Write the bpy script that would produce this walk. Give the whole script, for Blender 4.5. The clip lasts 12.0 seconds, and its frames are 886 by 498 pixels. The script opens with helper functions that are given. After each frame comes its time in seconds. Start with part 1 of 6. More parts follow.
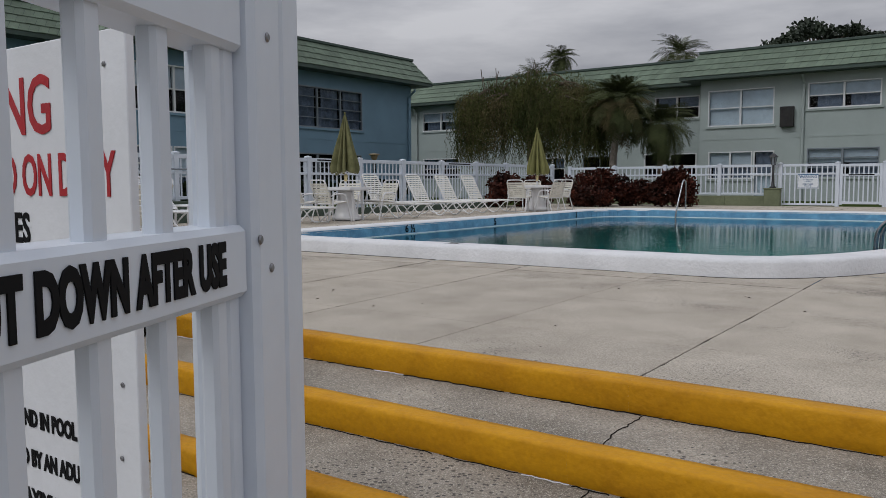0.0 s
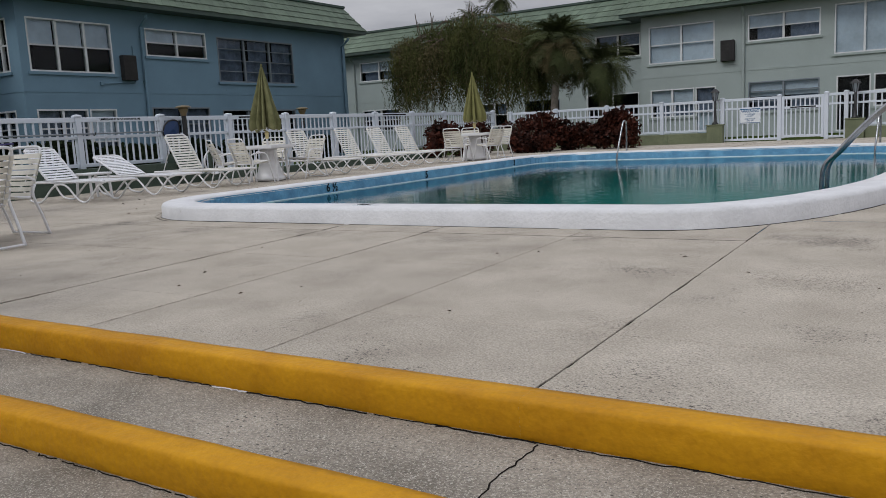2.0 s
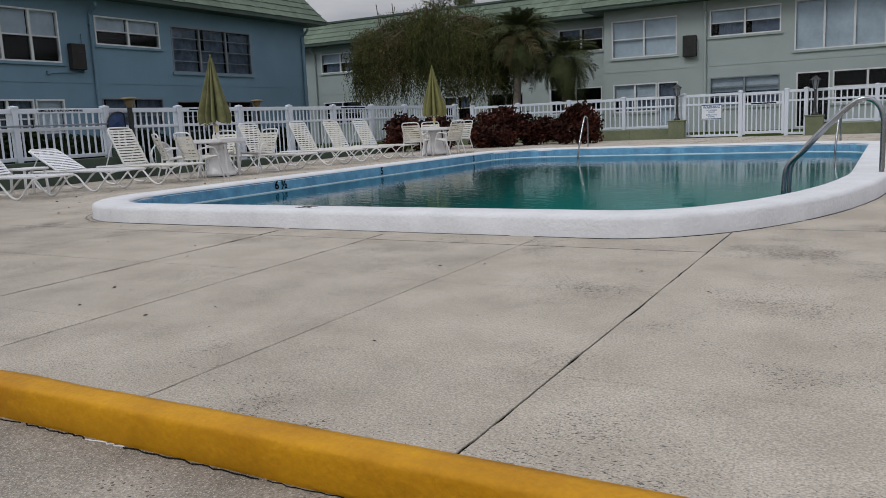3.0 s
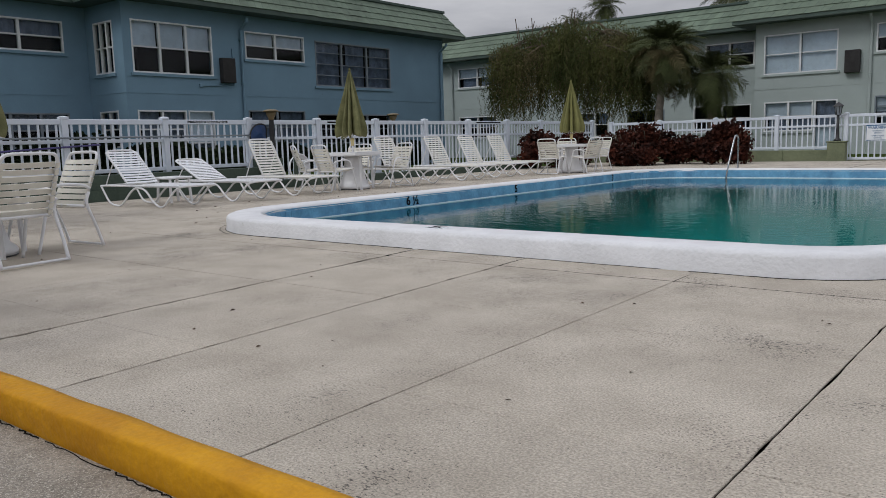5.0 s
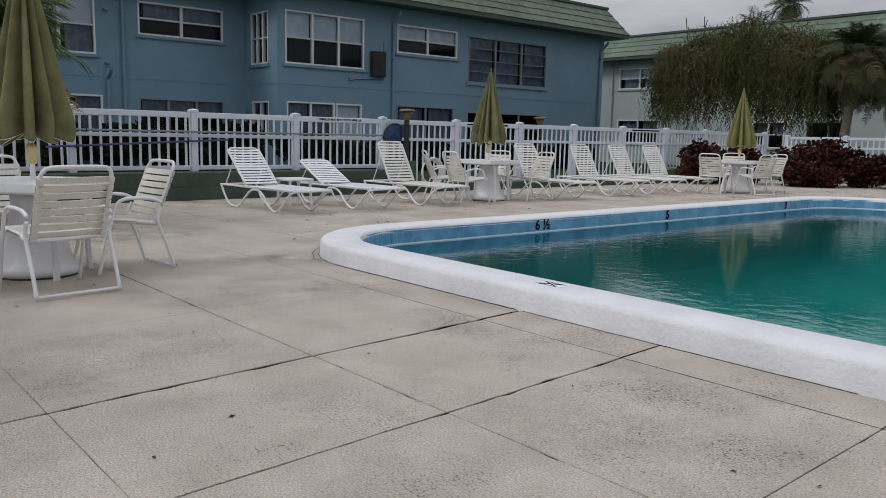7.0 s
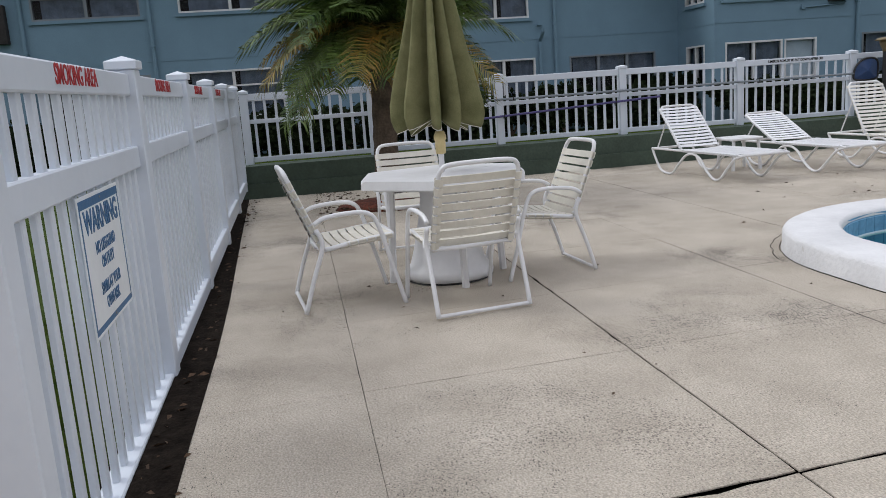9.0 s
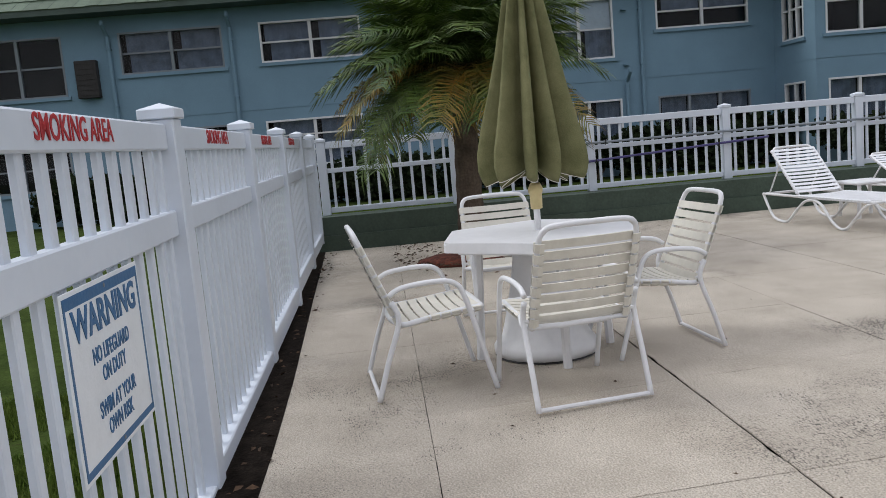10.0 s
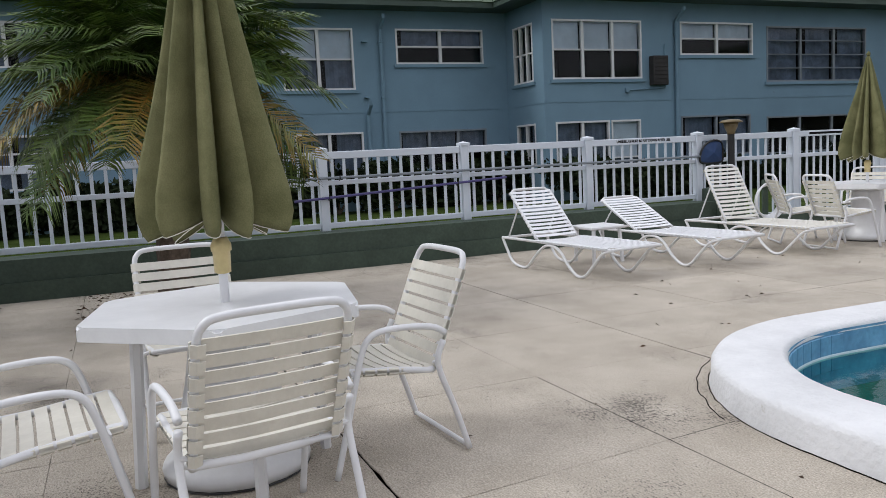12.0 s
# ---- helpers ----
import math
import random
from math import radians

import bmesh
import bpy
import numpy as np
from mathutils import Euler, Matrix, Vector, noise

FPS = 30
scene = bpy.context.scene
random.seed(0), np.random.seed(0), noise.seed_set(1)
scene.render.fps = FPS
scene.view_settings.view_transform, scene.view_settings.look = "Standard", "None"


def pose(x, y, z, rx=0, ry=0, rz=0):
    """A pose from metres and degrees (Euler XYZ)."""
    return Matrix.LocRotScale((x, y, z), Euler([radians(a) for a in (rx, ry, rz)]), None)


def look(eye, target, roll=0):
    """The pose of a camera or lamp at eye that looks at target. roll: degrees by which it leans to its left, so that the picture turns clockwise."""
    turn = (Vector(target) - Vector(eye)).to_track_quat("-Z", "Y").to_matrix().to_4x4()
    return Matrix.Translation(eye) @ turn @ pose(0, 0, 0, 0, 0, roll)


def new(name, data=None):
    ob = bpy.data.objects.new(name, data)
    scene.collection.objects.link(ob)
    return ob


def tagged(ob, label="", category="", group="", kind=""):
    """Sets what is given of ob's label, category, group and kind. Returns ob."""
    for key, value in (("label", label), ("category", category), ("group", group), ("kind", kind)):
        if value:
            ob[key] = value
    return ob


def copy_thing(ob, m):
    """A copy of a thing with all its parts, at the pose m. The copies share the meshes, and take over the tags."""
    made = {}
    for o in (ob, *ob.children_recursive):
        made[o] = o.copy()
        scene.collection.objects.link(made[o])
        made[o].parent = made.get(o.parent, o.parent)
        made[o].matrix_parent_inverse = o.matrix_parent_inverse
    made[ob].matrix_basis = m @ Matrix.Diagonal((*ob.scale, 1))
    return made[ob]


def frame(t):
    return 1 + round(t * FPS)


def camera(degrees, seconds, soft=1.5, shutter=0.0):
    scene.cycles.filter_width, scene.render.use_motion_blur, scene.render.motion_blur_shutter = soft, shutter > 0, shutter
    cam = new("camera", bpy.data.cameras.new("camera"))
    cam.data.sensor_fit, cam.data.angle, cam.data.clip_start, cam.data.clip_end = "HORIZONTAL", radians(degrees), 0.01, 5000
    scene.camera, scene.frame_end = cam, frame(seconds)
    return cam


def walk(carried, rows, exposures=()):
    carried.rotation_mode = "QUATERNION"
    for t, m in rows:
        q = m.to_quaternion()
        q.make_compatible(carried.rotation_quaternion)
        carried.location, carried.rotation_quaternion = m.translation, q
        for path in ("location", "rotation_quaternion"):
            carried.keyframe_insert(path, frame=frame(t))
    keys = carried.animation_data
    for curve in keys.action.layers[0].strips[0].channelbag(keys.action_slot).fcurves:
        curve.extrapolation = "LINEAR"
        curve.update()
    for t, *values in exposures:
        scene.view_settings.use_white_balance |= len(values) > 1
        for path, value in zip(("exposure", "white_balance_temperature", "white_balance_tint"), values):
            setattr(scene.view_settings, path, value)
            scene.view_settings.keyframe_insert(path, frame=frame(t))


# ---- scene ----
cam = camera(58.1, 12.0, soft=0.65)
PATH = [
    (0, (0.167, 1.188, 0.785), (-0.984, 2.815, 0.62), -0.3),
    (0.5, (0.072, 1.356, 0.738), (-1.08, 2.98, 0.55), 0.4),
    (1, (-0.032, 1.541, 0.754), (-1.148, 3.187, 0.539), -1.3),
    (1.5, (-0.044, 1.834, 0.751), (-1.061, 3.537, 0.493), -3.7),
    (2, (0.008, 2.105, 0.793), (-1.041, 3.782, 0.502), -3.0),
    (2.5, (-0.036, 2.37, 0.832), (-1.006, 4.091, 0.519), -2.7),
    (4.3, (-0.182, 2.728, 0.842), (-1.223, 4.399, 0.491), -1.0),
    (4.5, (-0.217, 2.73, 0.846), (-1.305, 4.369, 0.486), -1.4),
    (5, (-0.38, 2.946, 0.854), (-1.623, 4.49, 0.588), -1.6),
    (5.5, (-0.545, 3.255, 0.932), (-1.827, 4.78, 0.753), -0.6),
    (6, (-0.72, 3.6, 1.016), (-1.996, 5.13, 0.836), 0.5),
    (6.5, (-0.857, 3.924, 1.034), (-2.2, 5.389, 0.812), 1.9),
    (7, (-1.075, 4.168, 1.091), (-2.585, 5.45, 0.813), 1.2),
    (7.5, (-1.32, 4.385, 1.102), (-3.013, 5.399, 0.78), -1.0),
    (7.7, (-1.431, 4.487, 1.104), (-3.211, 5.326, 0.75), -1.2),
    (9.3, (-2.558, 4.777, 1.221), (-4.529, 4.885, 0.901), -4.9),
    (9.5, (-2.682, 4.779, 1.217), (-4.661, 4.745, 0.933), -5.2),
    (10, (-3.125, 4.819, 1.235), (-5.103, 4.957, 0.978), -5.0),
    (10.5, (-3.49, 4.967, 1.238), (-5.447, 5.319, 1.028), -4.0),
    (11, (-3.837, 5.047, 1.267), (-5.768, 5.545, 1.115), -3.5),
    (11.5, (-4.09, 5.082, 1.281), (-5.974, 5.729, 1.097), -3.4),
    (12, (-4.232, 5.292, 1.253), (-6.071, 6.044, 1.029), -2.9),
]
walk(cam, [(t, look(eye, target, roll)) for t, eye, target, roll in PATH], exposures=((0.0, -0.55), (1.5, -0.45), (5.5, -0.40), (7.5, -0.36), (9.5, -0.01), (12.0, 0.02)))

# ---------------------------------------------------------------- world and light
SUN_ELEVATION, SUN_AZIMUTH = 48.0, 200.0
world = bpy.data.worlds.new("overcast_sky")
scene.world = world
world.use_nodes = True
wn, wl = world.node_tree.nodes, world.node_tree.links
wn.clear()
sky = wn.new("ShaderNodeTexSky")
sky.sky_type = "NISHITA"
sky.sun_disc = False
sky.sun_elevation = radians(SUN_ELEVATION)
sky.sun_rotation = radians(SUN_AZIMUTH)
sky.air_density, sky.dust_density = 1.0, 4.0
grey = wn.new("ShaderNodeHueSaturation")
grey.inputs["Saturation"].default_value = 0.25
wl.new(sky.outputs[0], grey.inputs["Color"])
coords = wn.new("ShaderNodeTexCoord")
stretch = wn.new("ShaderNodeMapping")
stretch.inputs["Scale"].default_value = (1.0, 1.0, 4.5)
wl.new(coords.outputs["Generated"], stretch.inputs["Vector"])
clouds = wn.new("ShaderNodeTexNoise")
clouds.inputs["Scale"].default_value = 2.6
clouds.inputs["Detail"].default_value = 6.0
clouds.inputs["Roughness"].default_value = 0.55
wl.new(stretch.outputs[0], clouds.inputs["Vector"])
ramp = wn.new("ShaderNodeValToRGB")
ramp.color_ramp.elements[0].position, ramp.color_ramp.elements[0].color = 0.36, (4.5, 4.7, 5.4, 1)
ramp.color_ramp.elements[1].position, ramp.color_ramp.elements[1].color = 0.66, (9.2, 9.3, 9.9, 1)
wl.new(clouds.outputs[0], ramp.inputs[0])
# an overcast dome: three times as bright overhead as at the horizon
height = wn.new("ShaderNodeSeparateXYZ")
wl.new(coords.outputs["Generated"], height.inputs[0])
dome = wn.new("ShaderNodeMapRange")
dome.inputs["From Min"].default_value, dome.inputs["From Max"].default_value = 0.0, 1.0
dome.inputs["To Min"].default_value, dome.inputs["To Max"].default_value = 0.8, 2.4
wl.new(height.outputs["Z"], dome.inputs["Value"])
shade = wn.new("ShaderNodeMixRGB")
shade.blend_type = "MULTIPLY"
shade.inputs[0].default_value = 1.0
wl.new(ramp.outputs[0], shade.inputs[1])
wl.new(dome.outputs[0], shade.inputs[2])
cover = wn.new("ShaderNodeMixRGB")
cover.inputs[0].default_value = 0.86
wl.new(grey.outputs[0], cover.inputs[1])
wl.new(shade.outputs[0], cover.inputs[2])
back = wn.new("ShaderNodeBackground")
back.inputs["Strength"].default_value = 0.085
wl.new(cover.outputs[0], back.inputs["Color"])
out = wn.new("ShaderNodeOutputWorld")
wl.new(back.outputs[0], out.inputs[0])

sun = new("sun", bpy.data.lights.new("sun", "SUN"))
sun.data.energy, sun.data.angle, sun.data.color = 1.1, radians(20), (0.955, 0.972, 0.965)
sun.matrix_basis = look((0, 0, 30), (30 * -math.sin(radians(SUN_AZIMUTH)) / math.tan(radians(SUN_ELEVATION)), 30 * -math.cos(radians(SUN_AZIMUTH)) / math.tan(radians(SUN_ELEVATION)), 0))


# ---------------------------------------------------------------- materials
def material(name, colour, rough=0.6, metal=0.0, vary=0.15, scale=6.0, fine=60.0, bump=0.15, other=None, island=0.0, spots=None, per_object=0.0, specular=0.5, bump_scale=None, pits=None, brushed=None, gritty=0.0):
    """Principled surface with variation at two scales, fine relief, and optional second colour, dark spots and per-piece tint."""
    m = bpy.data.materials.new(name)
    m.use_nodes = True
    n, l = m.node_tree.nodes, m.node_tree.links
    b = n["Principled BSDF"]
    b.inputs["Roughness"].default_value = rough
    b.inputs["Metallic"].default_value = metal
    b.inputs["Specular IOR Level"].default_value = specular
    tc = n.new("ShaderNodeNewGeometry")
    big = n.new("ShaderNodeTexNoise")
    big.inputs["Scale"].default_value = scale
    big.inputs["Detail"].default_value = 5.0
    big.inputs["Roughness"].default_value = 0.6
    small = n.new("ShaderNodeTexNoise")
    small.inputs["Scale"].default_value = fine
    small.inputs["Detail"].default_value = 3.0
    l.new(tc.outputs["Position"], big.inputs["Vector"])
    l.new(tc.outputs["Position"], small.inputs["Vector"])
    c0 = tuple(max(0.0, v * (1 - vary)) for v in colour)
    c1 = other if other else tuple(min(1.0, v * (1 + vary)) for v in colour)
    r = n.new("ShaderNodeValToRGB")
    r.color_ramp.elements[0].position, r.color_ramp.elements[0].color = 0.33, (*c0, 1)
    r.color_ramp.elements[1].position, r.color_ramp.elements[1].color = 0.67, (*c1, 1)
    l.new(big.outputs[0], r.inputs[0])
    grain = n.new("ShaderNodeMixRGB")
    grain.blend_type = "OVERLAY"
    grain.inputs[0].default_value = min(0.9, vary * 1.6)
    l.new(r.outputs[0], grain.inputs[1])
    if gritty:
        grain.inputs[0].default_value = gritty
        crisp = n.new("ShaderNodeMapRange")
        crisp.inputs["From Min"].default_value, crisp.inputs["From Max"].default_value = 0.34, 0.66
        l.new(small.outputs[0], crisp.inputs["Value"])
        l.new(crisp.outputs[0], grain.inputs[2])
    else:
        l.new(small.outputs[0], grain.inputs[2])
    last = grain.outputs[0]
    if spots:
        size, amount, shade = spots
        v = n.new("ShaderNodeTexNoise")
        v.inputs["Scale"].default_value = size
        v.inputs["Detail"].default_value = 4.0
        v.inputs["Roughness"].default_value = 0.75
        l.new(tc.outputs["Position"], v.inputs["Vector"])
        k = n.new("ShaderNodeValToRGB")
        k.color_ramp.elements[0].position, k.color_ramp.elements[0].color = 1 - amount, (0, 0, 0, 1)
        k.color_ramp.elements[1].position, k.color_ramp.elements[1].color = min(1.0, 1.06 - amount), (1, 1, 1, 1)
        l.new(v.outputs[0], k.inputs[0])
        s = n.new("ShaderNodeMixRGB")
        l.new(k.outputs[0], s.inputs[0])
        l.new(last, s.inputs[1])
        s.inputs[2].default_value = (*shade, 1)
        last = s.outputs[0]
    if pits:
        size, amount, shade_of = pits
        v = n.new("ShaderNodeTexVoronoi")
        v.inputs["Scale"].default_value = size
        l.new(tc.outputs["Position"], v.inputs["Vector"])
        where = n.new("ShaderNodeTexNoise")
        where.inputs["Scale"].default_value = 1.1
        where.inputs["Detail"].default_value = 3.0
        l.new(tc.outputs["Position"], where.inputs["Vector"])
        few = n.new("ShaderNodeMapRange")
        few.inputs["From Min"].default_value, few.inputs["From Max"].default_value = 0.40, 0.85
        l.new(where.outputs[0], few.inputs["Value"])
        thin = n.new("ShaderNodeMath")
        thin.operation = "MULTIPLY_ADD"
        l.new(few.outputs[0], thin.inputs[0])
        l.new(v.outputs["Distance"], thin.inputs[2])
        k = n.new("ShaderNodeValToRGB")
        k.color_ramp.elements[0].position, k.color_ramp.elements[0].color = 0.0, (1, 1, 1, 1)
        k.color_ramp.elements[1].position, k.color_ramp.elements[1].color = 0.03, (0, 0, 0, 1)
        thin.inputs[1].default_value = -amount
        l.new(thin.outputs[0], k.inputs[0])
        s = n.new("ShaderNodeMixRGB")
        l.new(k.outputs[0], s.inputs[0])
        l.new(last, s.inputs[1])
        s.inputs[2].default_value = (*shade_of, 1)
        last = s.outputs[0]
    if brushed:
        # broom marks: fine grain drawn out along x, and clustered dark nicks
        strength, nick = brushed
        draw = n.new("ShaderNodeMapping")
        draw.inputs["Scale"].default_value = (44.0, 118.0, 60.0)
        l.new(tc.outputs["Position"], draw.inputs["Vector"])
        marks = n.new("ShaderNodeTexNoise")
        marks.inputs["Scale"].default_value = 1.0
        marks.inputs["Detail"].default_value = 5.0
        marks.inputs["Roughness"].default_value = 0.7
        l.new(draw.outputs[0], marks.inputs["Vector"])
        fade = n.new("ShaderNodeMapRange")
        fade.inputs["From Min"].default_value, fade.inputs["From Max"].default_value = 0.28, 0.72
        fade.inputs["To Min"].default_value, fade.inputs["To Max"].default_value = 1 - strength, 1 + strength
        l.new(marks.outputs[0], fade.inputs["Value"])
        tone = n.new("ShaderNodeHueSaturation")
        l.new(fade.outputs[0], tone.inputs["Value"])
        l.new(last, tone.inputs["Color"])
        zone = n.new("ShaderNodeTexNoise")
        zone.inputs["Scale"].default_value = 0.9
        zone.inputs["Detail"].default_value = 5.0
        zone.inputs["Roughness"].default_value = 0.65
        l.new(tc.outputs["Position"], zone.inputs["Vector"])
        both = n.new("ShaderNodeMath")
        both.operation = "MULTIPLY_ADD"
        both.inputs[1].default_value = 0.75
        l.new(zone.outputs[0], both.inputs[0])
        l.new(marks.outputs[0], both.inputs[2])
        cut = n.new("ShaderNodeMapRange")
        cut.inputs["From Min"].default_value, cut.inputs["From Max"].default_value = 1.0, 1.03
        l.new(both.outputs[0], cut.inputs["Value"])
        dark = n.new("ShaderNodeMixRGB")
        l.new(cut.outputs[0], dark.inputs[0])
        l.new(tone.outputs[0], dark.inputs[1])
        dark.inputs[2].default_value = (*nick, 1)
        last = dark.outputs[0]
    for amount, source, socket in ((island, "ShaderNodeNewGeometry", "Random Per Island"), (per_object, "ShaderNodeObjectInfo", "Random")):
        if amount:
            i = n.new(source)
            mr = n.new("ShaderNodeMapRange")
            mr.inputs["To Min"].default_value, mr.inputs["To Max"].default_value = 1 - amount, 1 + amount
            l.new(i.outputs[socket], mr.inputs["Value"])
            h = n.new("ShaderNodeHueSaturation")
            l.new(mr.outputs[0], h.inputs["Value"])
            l.new(last, h.inputs["Color"])
            last = h.outputs[0]
    l.new(last, b.inputs["Base Color"])
    if bump:
        bp = n.new("ShaderNodeBump")
        bp.inputs["Strength"].default_value = bump
        bp.inputs["Distance"].default_value = 0.01
        if bump_scale:
            rough_noise = n.new("ShaderNodeTexNoise")
            rough_noise.inputs["Scale"].default_value = bump_scale
            rough_noise.inputs["Detail"].default_value = 4.0
            l.new(tc.outputs["Position"], rough_noise.inputs["Vector"])
            l.new(rough_noise.outputs[0], bp.inputs["Height"])
        else:
            l.new(small.outputs[0], bp.inputs["Height"])
        l.new(bp.outputs[0], b.inputs["Normal"])
    return m


CONCRETE = material("deck_concrete", (0.415, 0.365, 0.30), 0.85, vary=0.13, scale=2.1, fine=130, bump=0.5, other=(0.475, 0.424, 0.357), spots=(34.0, 0.38, (0.31, 0.28, 0.24)), per_object=0.045, pits=(75.0, 0.56, (0.22, 0.19, 0.16)), brushed=(0.2, (0.07, 0.06, 0.05)), gritty=0.26)
AGGREGATE = material("exposed_aggregate", (0.235, 0.205, 0.165), 0.8, vary=0.3, scale=2.2, fine=110, bump=0.5, other=(0.33, 0.29, 0.24), spots=(150.0, 0.45, (0.52, 0.48, 0.42)), pits=(40.0, 0.6, (0.08, 0.07, 0.06)), gritty=0.3)
YELLOW = material("yellow_paint", (0.50, 0.222, 0.003), 0.62, vary=0.12, scale=3.0, fine=55, bump=0.65, other=(0.60, 0.29, 0.005), spots=(22.0, 0.27, (0.36, 0.155, 0.004)), specular=0.25, bump_scale=30)
RIM_WHITE = material("white_masonry_paint", (0.67, 0.67, 0.685), 0.8, vary=0.07, scale=3.0, fine=35, bump=0.7, spots=(5.0, 0.3, (0.5, 0.49, 0.46)), specular=0.3)
VINYL = material("white_vinyl", (0.625, 0.672, 0.745), 0.38, vary=0.04, scale=2.0, fine=30, bump=0.03, spots=(6.0, 0.22, (0.6, 0.6, 0.6)))
JOINT = material("dark_joint", (0.016, 0.014, 0.012), 0.95, vary=0.3, scale=4, specular=0.04)
POOL_BLUE = material("blue_pool_paint", (0.10, 0.27, 0.47), 0.5, vary=0.14, scale=4, fine=30, bump=0.1, other=(0.17, 0.40, 0.62))
POOL_PALE = material("pale_pool_edge", (0.46, 0.6, 0.65), 0.6, vary=0.1, scale=3)
# the look of light lost in deep murky water, put into the plaster colour
POOL_DEEP = material("teal_depth_pool_floor", (0.010, 0.265, 0.262), 0.7, vary=0.1, scale=0.4, other=(0.012, 0.31, 0.30))
WALL_BLUE = material("blue_grey_stucco", (0.168, 0.275, 0.36), 0.85, vary=0.07, scale=0.7, fine=45, bump=0.3, spots=(1.3, 0.3, (0.125, 0.18, 0.225)))
WALL_GREY = material("sage_grey_stucco", (0.36, 0.41, 0.40), 0.85, vary=0.07, scale=0.6, fine=45, bump=0.3, spots=(1.3, 0.28, (0.23, 0.26, 0.25)))
ROOF = material("green_roof_tile", (0.125, 0.17, 0.122), 0.7, vary=0.16, scale=1.1, fine=25, bump=0.3, island=0.12, spots=(2.2, 0.28, (0.1, 0.13, 0.1)))
TRIM_DARK = material("dark_green_fascia", (0.055, 0.085, 0.07), 0.6, vary=0.15, scale=2)
FRAME = material("white_window_frame", (0.68, 0.69, 0.7), 0.5, vary=0.06, scale=3)
FRAME_DARK = material("grey_aluminium_frame", (0.2, 0.23, 0.26), 0.45, vary=0.1, scale=3)
CURB = material("dark_green_painted_block", (0.05, 0.075, 0.055), 0.75, vary=0.2, scale=2.5, fine=30, bump=0.35, spots=(3.0, 0.3, (0.035, 0.045, 0.035)))
CURB_OLIVE = material("olive_painted_block", (0.15, 0.17, 0.10), 0.8, vary=0.15, scale=2.5, fine=30, bump=0.3)
FRAME_WHITE = material("white_powder_coat", (0.73, 0.73, 0.745), 0.35, vary=0.04, scale=8, bump=0.03, spots=(11, 0.23, (0.6, 0.58, 0.54)))
STRAP_WHITE = material("white_vinyl_strap", (0.78, 0.79, 0.82), 0.42, vary=0.05, scale=9, bump=0.05)
STRAP_OFF = material("off_white_vinyl_strap", (0.78, 0.76, 0.70), 0.42, vary=0.05, scale=9, bump=0.05)
STRAP_CREAM = material("cream_vinyl_strap", (0.69, 0.66, 0.585), 0.42, vary=0.07, scale=9, bump=0.05, spots=(13, 0.24, (0.5, 0.46, 0.37)))
CANVAS = material("olive_canvas", (0.14, 0.143, 0.064), 0.9, vary=0.14, scale=5, fine=160, bump=0.25, other=(0.205, 0.198, 0.098), specular=0.2)
CANVAS_YELLOW = material("yellow_green_canvas", (0.19, 0.185, 0.065), 0.9, vary=0.14, scale=5, fine=160, bump=0.25)
STEEL = material("stainless_steel", (0.33, 0.34, 0.35), 0.25, metal=1.0, vary=0.1, scale=8, bump=0.02)
BLACK = material("black_metal", (0.012, 0.012, 0.013), 0.45, vary=0.2, scale=8, bump=0.05)
AMBER = material("amber_lamp_glass", (0.15, 0.11, 0.05), 0.4, vary=0.1, scale=8)
GRASS = material("lawn_soil", (0.032, 0.055, 0.010), 0.95, specular=0.05, vary=0.35, scale=2.0, fine=40, bump=0.8, other=(0.055, 0.08, 0.018), spots=(7, 0.36, (0.03, 0.028, 0.013)))
BLADE = material("grass_blade", (0.06, 0.12, 0.014), 0.8, specular=0.1, vary=0.2, scale=3, bump=0, other=(0.13, 0.17, 0.035), island=0.25)
MULCH = material("red_mulch", (0.12, 0.032, 0.018), 0.95, vary=0.5, scale=14, fine=70, bump=0.9)
# soil blackened beyond its own tone: the shadow at the fence foot is included
SOIL = material("shaded_leaf_soil", (0.014, 0.011, 0.009), 0.95, specular=0.03, vary=0.5, scale=12, fine=60, bump=0.9)
LITTER = material("dead_leaf", (0.07, 0.04, 0.022), 0.9, vary=0.3, scale=20, island=0.4)
FROND = material("palm_frond_green", (0.044, 0.1, 0.018), 0.5, specular=0.35, vary=0.3, scale=2.5, fine=30, bump=0.05, other=(0.12, 0.175, 0.036), island=0.45)
FROND_DRY = material("palm_frond_yellow", (0.33, 0.17, 0.016), 0.6, vary=0.3, scale=3.5, bump=0.05, other=(0.10, 0.13, 0.022), island=0.35)
FROND_FAR = material("grey_green_palm", (0.058, 0.07, 0.026), 0.75, vary=0.25, scale=1.2, island=0.25, specular=0.2)
TRUNK = material("palm_trunk_bark", (0.10, 0.075, 0.055), 0.95, vary=0.35, scale=7, fine=40, bump=0.9)
TRUNK_PALE = material("pale_trunk_bark", (0.19, 0.165, 0.14), 0.95, vary=0.3, scale=5, fine=40, bump=0.8)
FOLIAGE = material("weeping_foliage", (0.052, 0.068, 0.022), 0.8, vary=0.3, scale=0.9, island=0.3, bump=0, other=(0.10, 0.104, 0.036), specular=0.12)
FOLIAGE_BROWN = material("brown_dry_foliage", (0.105, 0.088, 0.044), 0.8, vary=0.3, scale=0.9, island=0.35, bump=0, specular=0.12)
HEDGE = material("dark_hedge_leaf", (0.010, 0.018, 0.009), 0.8, vary=0.3, scale=0.8, island=0.3, bump=0, other=(0.028, 0.04, 0.018), specular=0.1)
FOLIAGE_FAR = material("far_tree_foliage", (0.03, 0.042, 0.026), 0.8, vary=0.25, scale=0.6, island=0.3, bump=0)
